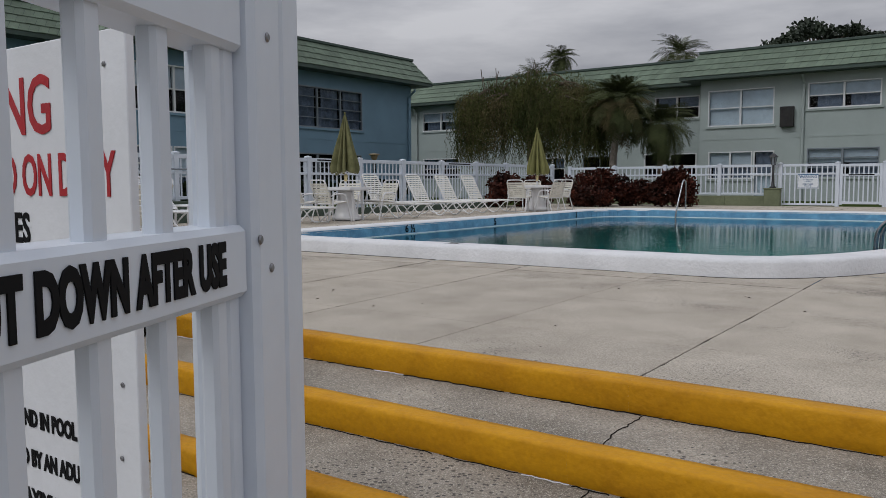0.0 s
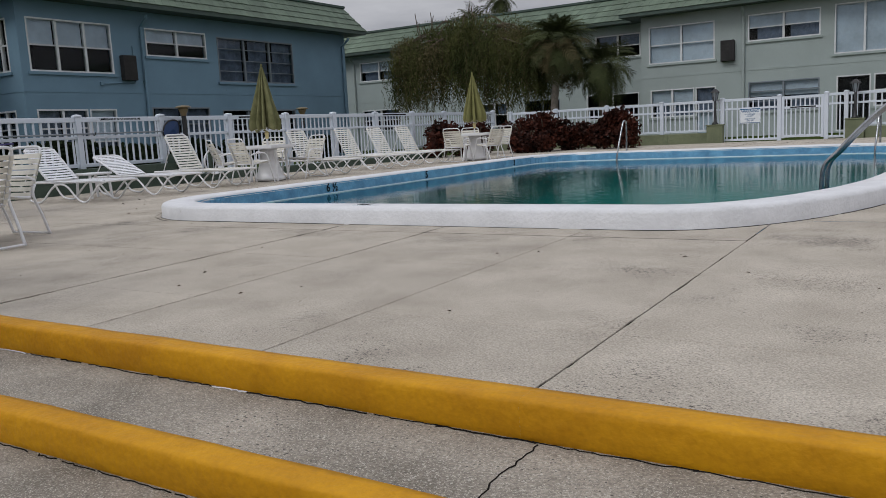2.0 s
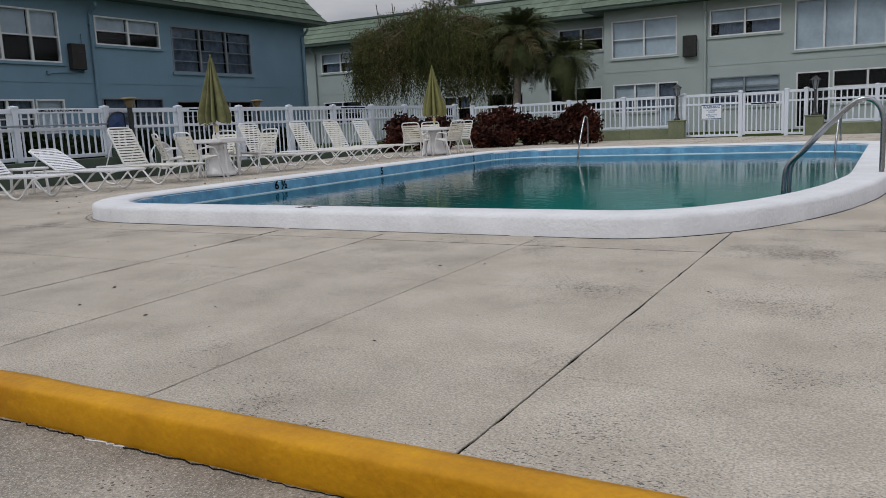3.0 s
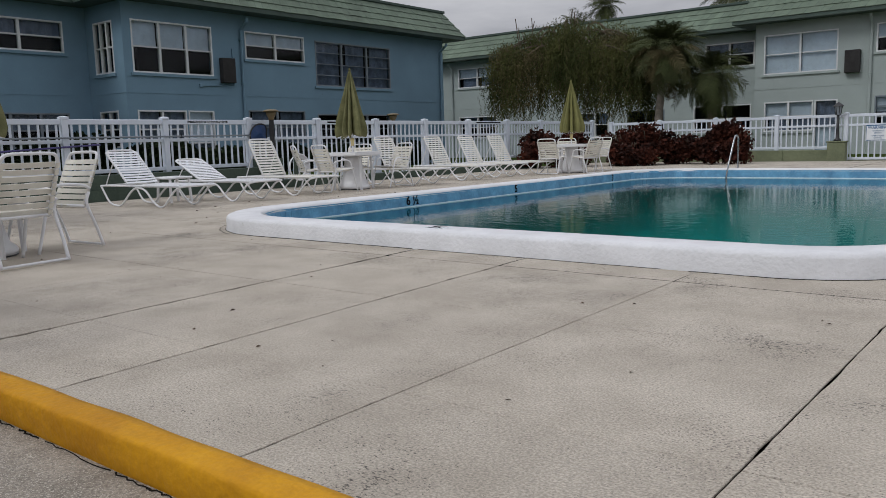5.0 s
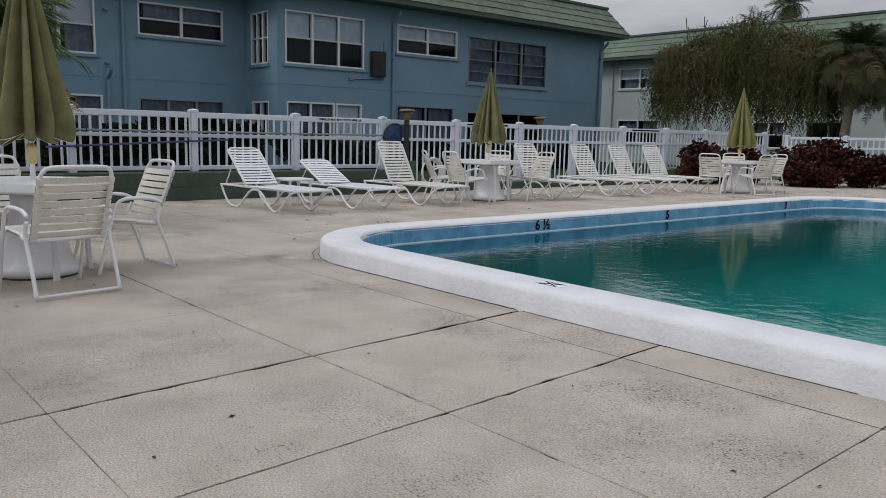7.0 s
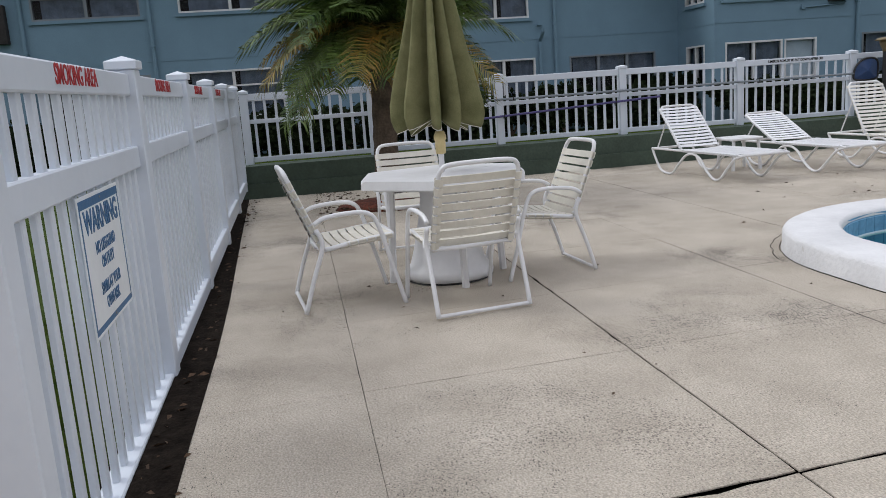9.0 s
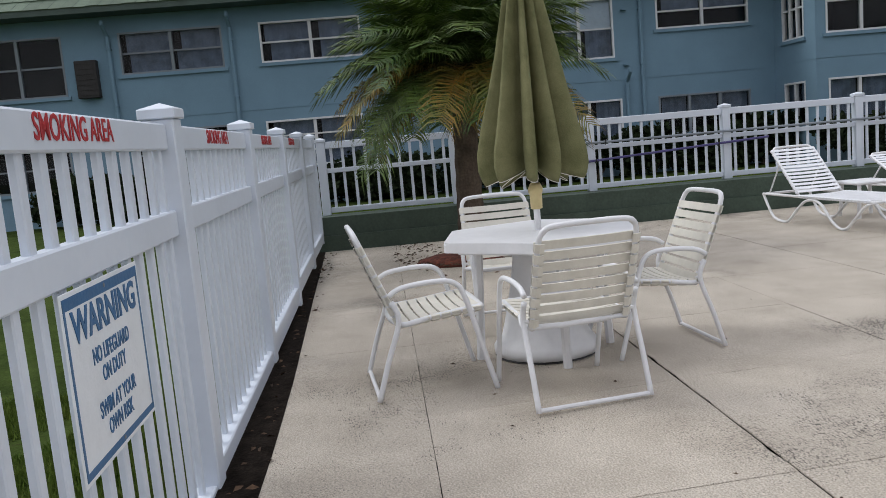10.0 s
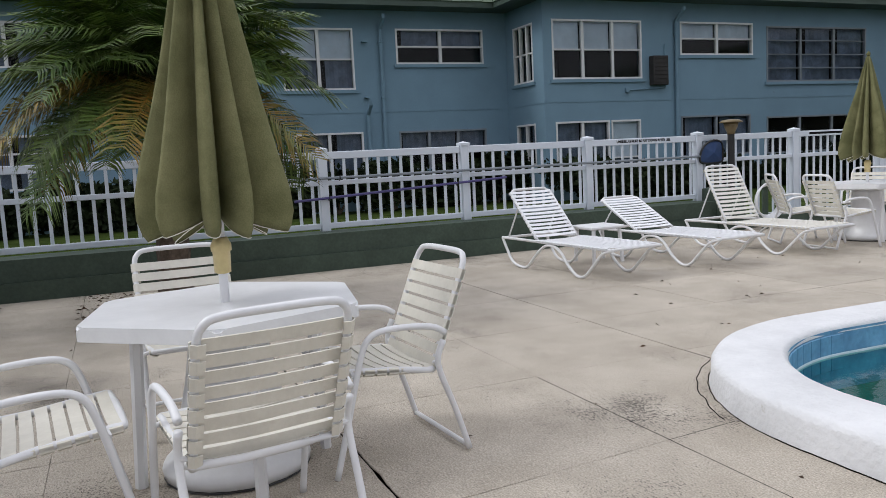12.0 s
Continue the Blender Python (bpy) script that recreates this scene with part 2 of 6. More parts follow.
CROTON = material("dark_red_croton_leaf", (0.022, 0.010, 0.008), 0.7, vary=0.4, scale=1.6, island=0.5, bump=0, other=(0.075, 0.02, 0.011), specular=0.15)
RED = material("red_lettering", (0.40, 0.018, 0.025), 0.5, vary=0.08, scale=10)
INK = material("black_lettering", (0.008, 0.008, 0.009), 0.8, vary=0.1, scale=10, specular=0.15, bump=0)
SIGN_BLUE = material("blue_sign_print", (0.025, 0.115, 0.26), 0.45, vary=0.08, scale=10)
SIGN_WHITE = material("white_sign_panel", (0.74, 0.77, 0.8), 0.4, vary=0.05, scale=5, spots=(9, 0.24, (0.58, 0.58, 0.56)))
BOARD = material("weathered_white_plywood", (0.72, 0.73, 0.76), 0.6, vary=0.05, scale=4, fine=50, bump=0.15, spots=(16, 0.27, (0.42, 0.41, 0.4)))
AC_BROWN = material("brown_air_conditioner", (0.032, 0.03, 0.03), 0.85, vary=0.2, scale=5)
PLASTIC_BLUE = material("blue_plastic", (0.02, 0.055, 0.16), 0.4, vary=0.15, scale=6)
PURPLE = material("violet_pole", (0.06, 0.05, 0.18), 0.4, vary=0.1, scale=6)
CREAM_PLASTIC = material("cream_plastic", (0.62, 0.5, 0.24), 0.45, vary=0.08, scale=8)
SCREW = material("zinc_screw", (0.25, 0.25, 0.26), 0.4, metal=0.8, vary=0.1, scale=20)
# blind and curtain colours include the pale blue sky reflection of the panes
BLIND = material("sky_tinted_blind", (0.57, 0.65, 0.72), 0.7, vary=0.12, scale=1.5, fine=8, bump=0.05)
CURTAIN = material("sky_tinted_curtain", (0.15, 0.19, 0.26), 0.8, vary=0.3, scale=3)
# near-black: the shade inside the rooms is put into this colour
ROOM = material("room_shade", (0.012, 0.013, 0.015), 0.9, vary=0.2, scale=1)


def glass_material(name, rough, base):
    """A thin pane: mostly clear, with a mirror coat that grows at grazing angles."""
    m = bpy.data.materials.new(name)
    m.use_nodes = True
    n, l = m.node_tree.nodes, m.node_tree.links
    n.clear()
    fres = n.new("ShaderNodeFresnel")
    fres.inputs["IOR"].default_value = 1.42
    clear = n.new("ShaderNodeBsdfTransparent")
    clear.inputs["Color"].default_value = (*base, 1)
    gloss = n.new("ShaderNodeBsdfGlossy")
    gloss.inputs["Roughness"].default_value = rough
    mix = n.new("ShaderNodeMixShader")
    o = n.new("ShaderNodeOutputMaterial")
    l.new(fres.outputs[0], mix.inputs[0])
    l.new(clear.outputs[0], mix.inputs[1])
    l.new(gloss.outputs[0], mix.inputs[2])
    l.new(mix.outputs[0], o.inputs[0])
    return m, fres, gloss


GLASS = glass_material("window_glass", 0.03, (0.84, 0.88, 0.90))[0]
WATER, water_fresnel, water_gloss = glass_material("pool_water", 0.02, (0.40, 0.93, 0.90))
water_fresnel.inputs["IOR"].default_value = 1.33
wt = WATER.node_tree
geo = wt.nodes.new("ShaderNodeNewGeometry")
rip = wt.nodes.new("ShaderNodeTexNoise")
rip.inputs["Scale"].default_value = 8.0
rip.inputs["Detail"].default_value = 3.0
wt.links.new(geo.outputs["Position"], rip.inputs["Vector"])
wbump = wt.nodes.new("ShaderNodeBump")
wbump.inputs["Strength"].default_value = 0.05
wbump.inputs["Distance"].default_value = 0.05
wt.links.new(rip.outputs[0], wbump.inputs["Height"])
wt.links.new(wbump.outputs[0], water_gloss.inputs["Normal"])
wt.links.new(wbump.outputs[0], water_fresnel.inputs["Normal"])


# ---------------------------------------------------------------- builders
def basis_of(ob):
    return basis_of(ob.parent) @ ob.matrix_parent_inverse @ ob.matrix_basis if ob.parent else ob.matrix_basis.copy()


def mesh_of(name, bm, mat, smooth=False):
    me = bpy.data.meshes.new(name)
    bm.normal_update()
    bm.to_mesh(me)
    bm.free()
    me.materials.append(mat)
    if smooth:
        for p in me.polygons:
            p.use_smooth = True
    return me


def part(name, bm, mat, parent=None, label="", smooth=False):
    """One mesh object under a thing or a part, its vertices given in the world."""
    ob = new(name, bm if isinstance(bm, bpy.types.Mesh) else mesh_of(name, bm, mat, smooth))
    if parent is not None:
        ob.parent = parent
        ob.matrix_parent_inverse = basis_of(parent).inverted()
    if label:
        ob["label"] = label
    return ob


def thing(name, place=(0, 0, 0), label="", category="", group="", kind=""):
    ob = new(name)
    ob.empty_display_size = 0.1
    ob.matrix_basis = place if isinstance(place, Matrix) else Matrix.Translation(place)
    return tagged(ob, label, category, group, kind)


def box(bm, x0, x1, y0, y1, z0, z1, bevel=0.0, m=None):
    """A box with chamfered upright and lying edges."""
    r = bmesh.ops.create_cube(bm, size=1.0)
    for v in r["verts"]:
        v.co = Vector((x0 + (v.co.x + 0.5) * (x1 - x0), y0 + (v.co.y + 0.5) * (y1 - y0), z0 + (v.co.z + 0.5) * (z1 - z0)))
    vs = r["verts"]
    if bevel:
        es = list({e for v in vs for e in v.link_edges})
        res = bmesh.ops.bevel(bm, geom=es, offset=bevel, segments=1, affect="EDGES")
        vs = list({v for f in res["faces"] for v in f.verts} | {v for v in vs if v.is_valid})
    if m is not None:
        for v in vs:
            v.co = m @ v.co
    return bm


def cube(x0, x1, y0, y1, z0, z1, bevel=0.0, m=None):
    return box(bmesh.new(), x0, x1, y0, y1, z0, z1, bevel, m)


def smooth_path(points, per=5, closed=False):
    """Catmull-Rom points through the given ones."""
    P = [Vector(p) for p in points]
    n = len(P)
    res = []
    for i in range(n if closed else n - 1):
        if closed:
            a, b, c, d = P[i - 1], P[i], P[(i + 1) % n], P[(i + 2) % n]
        else:
            a, b, c, d = P[max(i - 1, 0)], P[i], P[i + 1], P[min(i + 2, n - 1)]
        for k in range(per):
            t = k / per
            res.append(0.5 * ((2 * b) + (c - a) * t + (2 * a - 5 * b + 4 * c - d) * t * t + (3 * b - a - 3 * c + d) * t ** 3))
    if not closed:
        res.append(P[-1])
    return res


def tube(bm, points, radius, sides=8, closed=False, radii=None):
    """A round bar along a path."""
    P = [Vector(p) for p in points]
    n = len(P)
    rings = []
    up = Vector((0, 0, 1))
    prev = None
    for i, p in enumerate(P):
        if closed:
            t = P[(i + 1) % n] - P[i - 1]
        else:
            t = P[min(i + 1, n - 1)] - P[max(i - 1, 0)]
        if t.length < 1e-7:
            t = Vector((0, 0, 1))
        t.normalize()
        if prev is None:
            s = t.cross(up) if abs(t.z) < 0.95 else t.cross(Vector((1, 0, 0)))
        else:
            s = prev - t * prev.dot(t)
        s.normalize()
        prev = s
        w = t.cross(s)
        r = radii[i] if radii else radius
        rings.append([bm.verts.new(p + (s * math.cos(a) + w * math.sin(a)) * r) for a in [2 * math.pi * k / sides for k in range(sides)]])
    for i in range(n if closed else n - 1):
        a, b = rings[i], rings[(i + 1) % n]
        for k in range(sides):
            bm.faces.new((a[k], a[(k + 1) % sides], b[(k + 1) % sides], b[k]))
    if not closed:
        bm.faces.new(rings[0][::-1])
        bm.faces.new(rings[-1])
    return bm


def lathe(bm, profile, centre=(0, 0, 0), sides=20, wave=None):
    """A turned body from (radius, z) pairs; wave(angle, k) scales the radius."""
    c = Vector(centre)
    rings = []
    for k, (r, z) in enumerate(profile):
        ring = []
        for i in range(sides):
            a = 2 * math.pi * i / sides
            f, dz = wave(a, k) if wave else (1.0, 0.0)
            ring.append(bm.verts.new(c + Vector((r * f * math.cos(a), r * f * math.sin(a), z + dz))))
        rings.append(ring)
    for a, b in zip(rings, rings[1:]):
        for i in range(sides):
            bm.faces.new((a[i], a[(i + 1) % sides], b[(i + 1) % sides], b[i]))
    bm.faces.new(rings[0][::-1])
    bm.faces.new(rings[-1])
    return bm


def prism(bm, ring, z0, z1, bevel=0.0):
    """An upright prism over a polygon."""
    lo = [bm.verts.new((x, y, z0)) for x, y in ring]
    hi = [bm.verts.new((x, y, z1)) for x, y in ring]
    n = len(ring)
    for i in range(n):
        bm.faces.new((lo[i], lo[(i + 1) % n], hi[(i + 1) % n], hi[i]))
    top = bm.faces.new(hi)
    bm.faces.new(lo[::-1])
    if bevel:
        bmesh.ops.bevel(bm, geom=list(top.edges), offset=bevel, segments=2, affect="EDGES")
    return bm


def quads(name, verts, faces, mat, parent=None, label="", smooth=False):
    me = bpy.data.meshes.new(name)
    me.from_pydata(verts, [], faces)
    me.materials.append(mat)
    if smooth:
        for p in me.polygons:
            p.use_smooth = True
    return part(name, me, mat, parent, label)


def lettering(text, size, mat, m, parent, label="", name="lettering", squeeze=1.0, bold=0.0, align="CENTER", word_gap=1.0):
    """Words in the built-in font as a thin mesh; m carries the x-y plane of the text to its place."""
    curve = bpy.data.curves.new(name, "FONT")
    curve.body, curve.size, curve.extrude, curve.offset = text, size, 0.0008, bold
    curve.align_x, curve.align_y = align, "CENTER"
    curve.resolution_u = 3
    curve.space_word = word_gap
    tmp = bpy.data.objects.new(name, curve)
    me = bpy.data.meshes.new_from_object(tmp)
    bpy.data.objects.remove(tmp)
    bpy.data.curves.remove(curve)
    me.transform(m @ Matrix.Diagonal((squeeze, 1, 1, 1)))
    me.materials.clear()
    me.materials.append(mat)
    return part(name, me, mat, parent, label)


def facing(x, y, z, heading):
    """The plane of an upright sign at a place; heading is the way that it faces, in degrees."""
    return pose(x, y, z, 90, 0, heading + 90)

# ---------------------------------------------------------------- ground, steps, pool
GROUND_LOW = -0.36


def ground_height(x, y):
    """The lawn lies level with the deck to the west and north and drops to the foot of the steps."""
    f = min(1.0, max(0.0, (-9.0 - x) / 5.0)) if y < 6 else 1.0
    return GROUND_LOW + (GROUND_LOW * -1 - 0.06) * f * f * (3 - 2 * f)


def build_ground():
    xs = [-900, -200, -80, -50, -36, -28, -22, -18, -14, -13, -12, -11, -10, -9, -7, -4.3, 0, 6, 10, 20, 60, 200, 900]
    ys = [-900, -200, -60, -20, -8, -3, 0, 2, 3.2, 4.15, 6.0, 10, 20, 28.2, 34, 40, 60, 150, 400, 900]
    verts = [(x, y, ground_height(x, y) + (0.0 if abs(x) > 60 or abs(y) > 60 else 0.02 * noise.noise(Vector((x * 0.7, y * 0.7, 0))))) for y in ys for x in xs]
    w = len(xs)
    faces = []
    for j in range(len(ys) - 1):
        for i in range(w - 1):
            if xs[i] >= -14 and xs[i + 1] <= 10 and ys[j] >= 4.15 and ys[j + 1] <= 28.2:
                continue
            faces.append((j * w + i, j * w + i + 1, (j + 1) * w + i + 1, (j + 1) * w + i))
    return tagged(quads("ground", verts, faces, GRASS, smooth=True), "green lawn with bare soil patches round the deck", "ground", kind="structure")


build_ground()
walkway = tagged(part("pavement", cube(-4.15, 9.0, -6.0, 3.07, -0.5, GROUND_LOW + 0.03, 0.01), AGGREGATE), "worn grey concrete walkway at the foot of steps", "pavement", kind="structure")


CRACK_A = ((-0.96, 4.11), (-0.955, 3.98), (-0.965, 3.86), (-0.94, 3.705))
CRACK_B = ((-0.94, 3.585), (-0.925, 3.45), (-0.93, 3.36), (-0.9, 3.2))


def smooth_line(points):
    return [(v.x, v.y) for v in smooth_path([(x, y, 0) for x, y in points], 5)]


def build_steps():
    """Three broad steps with yellow nosings."""
    steps = thing("steps", (2.0, 3.5, GROUND_LOW), "three broad concrete steps with yellow painted nosings", "steps", kind="structure")
    for k, (front, top) in enumerate(((3.07, -0.24), (3.59, -0.12), (4.125, 0.0))):
        back_edge = front + 0.7 if k < 2 else front + 0.11
        part("tread", cube(-4.02, 9.0, front + 0.06, back_edge, top - 0.3, top - 0.004, 0.0), AGGREGATE if k < 2 else CONCRETE, steps)
        for x0, x1 in ((-4.02, -1.02), (-1.02, 4.0), (4.0, 9.0)):
            n = 90
            bm = bmesh.new()
            rows = []
            for a in range(n + 1):
                x = x0 + 0.0001 + (x1 - x0 - 0.0002) * a / n
                j = lambda s: 0.004 * noise.noise(Vector((x * 3.1, s, front)))
                k2 = 0.006 * noise.noise(Vector((x * 17, 3.3, front)))
                prof = [(front + 0.008 + j(1), top - 0.125), (front + 0.002 + j(1) + k2, top - 0.108), (front - 0.003 + j(2) + k2, top - 0.06), (front - 0.002 + j(3) - k2, top - 0.025), (front + j(3), top - 0.012), (front + 0.003 + j(3) * 0.8, top - 0.004), (front + 0.009 + j(3) * 0.5, top + 0.0005), (front + 0.017, top + 0.0025), (front + 0.03, top + 0.003 + j(4) * 0.3), (front + 0.08, top + 0.003), (front + 0.113 + 2 * j(5), top + 0.002), (front + 0.113 + 2 * j(5), top - 0.1)]
                rows.append([bm.verts.new((x, y, z)) for y, z in prof])
            for r0, r1 in zip(rows, rows[1:]):
                for q in range(len(r0) - 1):
                    bm.faces.new((r0[q], r1[q], r1[q + 1], r0[q + 1]))
            part("nosing", bm, YELLOW, steps, "yellow painted step edge", smooth=True)
    for front, top in ((3.07, -0.36 + 0.03), (3.59, -0.244), (4.125, -0.124)):
        # dirt line where each riser meets the tread below
        x = -4.0
        while x < 5.0:
            run = random.uniform(0.05, 0.45)
            pts = [(x + run * t / 10, front - 0.004 + random.uniform(-0.007, 0.006), top + 0.002) for t in range(11)]
            part("gap", tube(bmesh.new(), pts, random.uniform(0.0015, 0.0034), 4), JOINT if random.random() < 0.78 else RIM_WHITE, steps)
            x += run + random.uniform(-0.02, 0.06)
    for line, z in ((CRACK_A, -0.123), (CRACK_B, -0.243)):
        pts = [(x + random.uniform(-0.008, 0.008), y, z) for x, y in smooth_line(line)]
        part("crack", tube(bmesh.new(), pts, 0.0026, 4), JOINT, steps)
    return steps


build_steps()

POOL = dict(x0=-8.05, x1=-0.06, y0=7.80, y1=19.65)
RADII = ((1.45, 1.45), (1.75, 4.4), (1.45, 1.45), (1.45, 1.45))
RIM_TOP, RIM_WIDTH, WATER_LEVEL = 0.155, 0.38, -0.03


def outline(inset, per=16):
    """The pool's rounded outline, set in by so many metres."""
    x0, x1, y0, y1 = POOL["x0"] + inset, POOL["x1"] - inset, POOL["y0"] + inset, POOL["y1"] - inset
    pts = []
    for (cx, cy), start, r in zip(((x0, y0), (x1, y0), (x1, y1), (x0, y1)), (180, 270, 0, 90), RADII):
        rx, ry = max(0.12, r[0] - inset), max(0.12, r[1] - inset)
        ox = cx + rx if cx == x0 else cx - rx
        oy = cy + ry if cy == y0 else cy - ry
        for k in range(per + 1):
            a = radians(start + 90 * k / per)
            pts.append((ox + rx * math.cos(a), oy + ry * math.sin(a)))
    return pts


def loft(bm, rings):
    made = [[bm.verts.new(p) for p in ring] for ring in rings]
    n = len(made[0])
    for a, b in zip(made, made[1:]):
        for i in range(n):
            bm.faces.new((a[i], a[(i + 1) % n], b[(i + 1) % n], b[i]))
    return made


def build_pool():
    pool = thing("swimming_pool", (-4.1, 13.7, 0), "raised swimming pool with white rim and green water", "pool")
    profile = [(-0.012, -0.02), (0.0, 0.03), (0.004, 0.12), (0.018, 0.143), (0.045, RIM_TOP), (RIM_WIDTH - 0.03, RIM_TOP), (RIM_WIDTH, RIM_TOP - 0.02), (RIM_WIDTH + 0.004, RIM_TOP - 0.05)]
    bm = bmesh.new()
    loft(bm, [[(x + 0.006 * noise.noise(Vector((x * 4, y * 4, z * 9))), y + 0.006 * noise.noise(Vector((x * 4, y * 4, 7 + z * 9))), z) for x, y in outline(d)] for d, z in profile])
    part("rim", bm, RIM_WHITE, pool, "white painted masonry rim", smooth=True)
    bm = bmesh.new()
    loft(bm, [[(x, y, z) for x, y in outline(d)] for d, z in ((RIM_WIDTH + 0.002, RIM_TOP - 0.03), (RIM_WIDTH + 0.006, -0.24))])
    part("wall", bm, POOL_BLUE, pool, "blue painted tile band")
    ring = outline(RIM_WIDTH + 0.006)
    for i in range(len(ring)):
        (ax, ay), (bx, by) = ring[i], ring[(i + 1) % len(ring)]
        length = math.hypot(bx - ax, by - ay)
        if length > 1:
            continue
        nx, ny = -(by - ay) / length, (bx - ax) / length
        bm = bmesh.new()
        lo = [bm.verts.new((x + nx * d, y + ny * d, z)) for x, y, d, z in ((ax, ay, 0.001, -0.12), (bx, by, 0.001, -0.12), (bx, by, 0.001, 0.1), (ax, ay, 0.001, 0.1))]
        g = 0.04
        hi = [bm.verts.new((ax + (bx - ax) * f + nx * 0.006, ay + (by - ay) * f + ny * 0.006, z)) for f, z in ((g, -0.115), (1 - g, -0.115), (1 - g, 0.095), (g, 0.095))]
        bm.faces.new(hi)
        for k in range(4):
            bm.faces.new((lo[k], lo[(k + 1) % 4], hi[(k + 1) % 4], hi[k]))
        part("tile", bm, POOL_BLUE, pool)
    # ledge and floor share the teal that paints in the water's depth
    bm = bmesh.new()
    loft(bm, [[(x, y, z) for x, y in outline(d)] for d, z in ((RIM_WIDTH + 0.006, -0.24), (0.42, -0.5), (0.54, -0.75))])
    part("ledge", bm, POOL_DEEP, pool, "plaster ledge coloured teal for water depth", smooth=True)
    bm = bmesh.new()
    rings = loft(bm, [[(x, y, z) for x, y in outline(d)] for d, z in ((0.54, -0.75), (0.75, -1.0), (1.1, -1.15), (1.7, -1.25), (2.6, -1.35))])
    bm.faces.new(rings[-1])
    part("floor", bm, POOL_DEEP, pool, "pool floor coloured teal for water depth", smooth=True)
    bm = bmesh.new()
    loft(bm, [[(x, y, z) for x, y in outline(d)] for d, z in ((RIM_WIDTH + 0.0125, -0.016), (RIM_WIDTH + 0.017, -0.019), (RIM_WIDTH + 0.017, -0.04))])
    part("waterline", bm, POOL_PALE, pool, "pale line at the water edge", smooth=True)
    bm = bmesh.new()
    bm.faces.new([bm.verts.new((x, y, WATER_LEVEL)) for x, y in outline(RIM_WIDTH + 0.004)])
    water = part("water", bm, WATER, pool, "still teal water")
    water.visible_shadow = False
    # dark open seam between the rim and the deck, broken here and there
    foot, rnd = [], random.Random(12)
    ring = outline(-0.012)
    for (ax, ay), (bx, by) in zip(ring, ring[1:] + ring[:1]):
        steps_of = max(1, int(math.hypot(bx - ax, by - ay) / 0.06))
        for q in range(steps_of):
            foot.append((ax + (bx - ax) * q / steps_of + rnd.uniform(-0.004, 0.004), ay + (by - ay) * q / steps_of + rnd.uniform(-0.004, 0.004), 0.001))
    k = 0
    while k < len(foot) - 3:
        run = rnd.randint(3, 22)
        if foot[k][1] < 13.0:
            part("seam", tube(bmesh.new(), foot[k:k + run + 1], rnd.uniform(0.0018, 0.004), 4), JOINT, pool)
        k += run + rnd.choice((0, 0, 0, 1, 3))
    wall_x = POOL["x0"] + RIM_WIDTH + 0.012
    for text, y in (("6 ½", 11.35), ("5", 13.95), ("3", 17.4)):
        lettering(text, 0.17, INK, facing(wall_x, y, 0.055, 0), pool, "black depth number", "depth_marking", bold=0.004)
    part("marker_tile", cube(-4.62, -4.4, 7.95, 8.07, RIM_TOP - 0.01, RIM_TOP + 0.004, 0.001), SIGN_WHITE, pool, "small no-diving tile")
    for a, b in (((-4.58, 7.97), (-4.44, 8.05)), ((-4.58, 8.05), (-4.44, 7.97))):
        part("marking", tube(bmesh.new(), [(*a, RIM_TOP + 0.005), (*b, RIM_TOP + 0.005)], 0.0035, 4), INK, pool)
    for s in (-1, 1):
        part("marking", cube(-4.6, -4.42, 8.01 + s * 0.045 - 0.004, 8.01 + s * 0.045 + 0.004, RIM_TOP + 0.003, RIM_TOP + 0.0055), INK, pool)
    return pool


build_pool()


# ---------------------------------------------------------------- fences
POST = 0.056


def post_mesh(height, cap=True):
    """A hollow-looking vinyl post with a stepped pyramid cap, standing at z 0."""
    bm = cube(-POST, POST, -POST, POST, 0, height - 0.06, 0.006)
    return mesh_of("post", bm, VINYL)


def cap_mesh():
    bm = cube(-POST - 0.012, POST + 0.012, -POST - 0.012, POST + 0.012, -0.06, -0.022, 0.004)
    ring = POST + 0.008
    lo = [bm.verts.new((x * ring, y * ring, -0.022)) for x, y in ((-1, -1), (1, -1), (1, 1), (-1, 1))]
    tip = bm.verts.new((0, 0, 0.0))
    for i in range(4):
        bm.faces.new((lo[i], lo[(i + 1) % 4], tip))
    return mesh_of("cap", bm, VINYL)


CAP = cap_mesh()


def place(name, me, m, parent):
    ob = new(name, me)
    ob.parent = parent
    ob.matrix_parent_inverse = basis_of(parent).inverted()
    ob.matrix_basis = m
    return ob


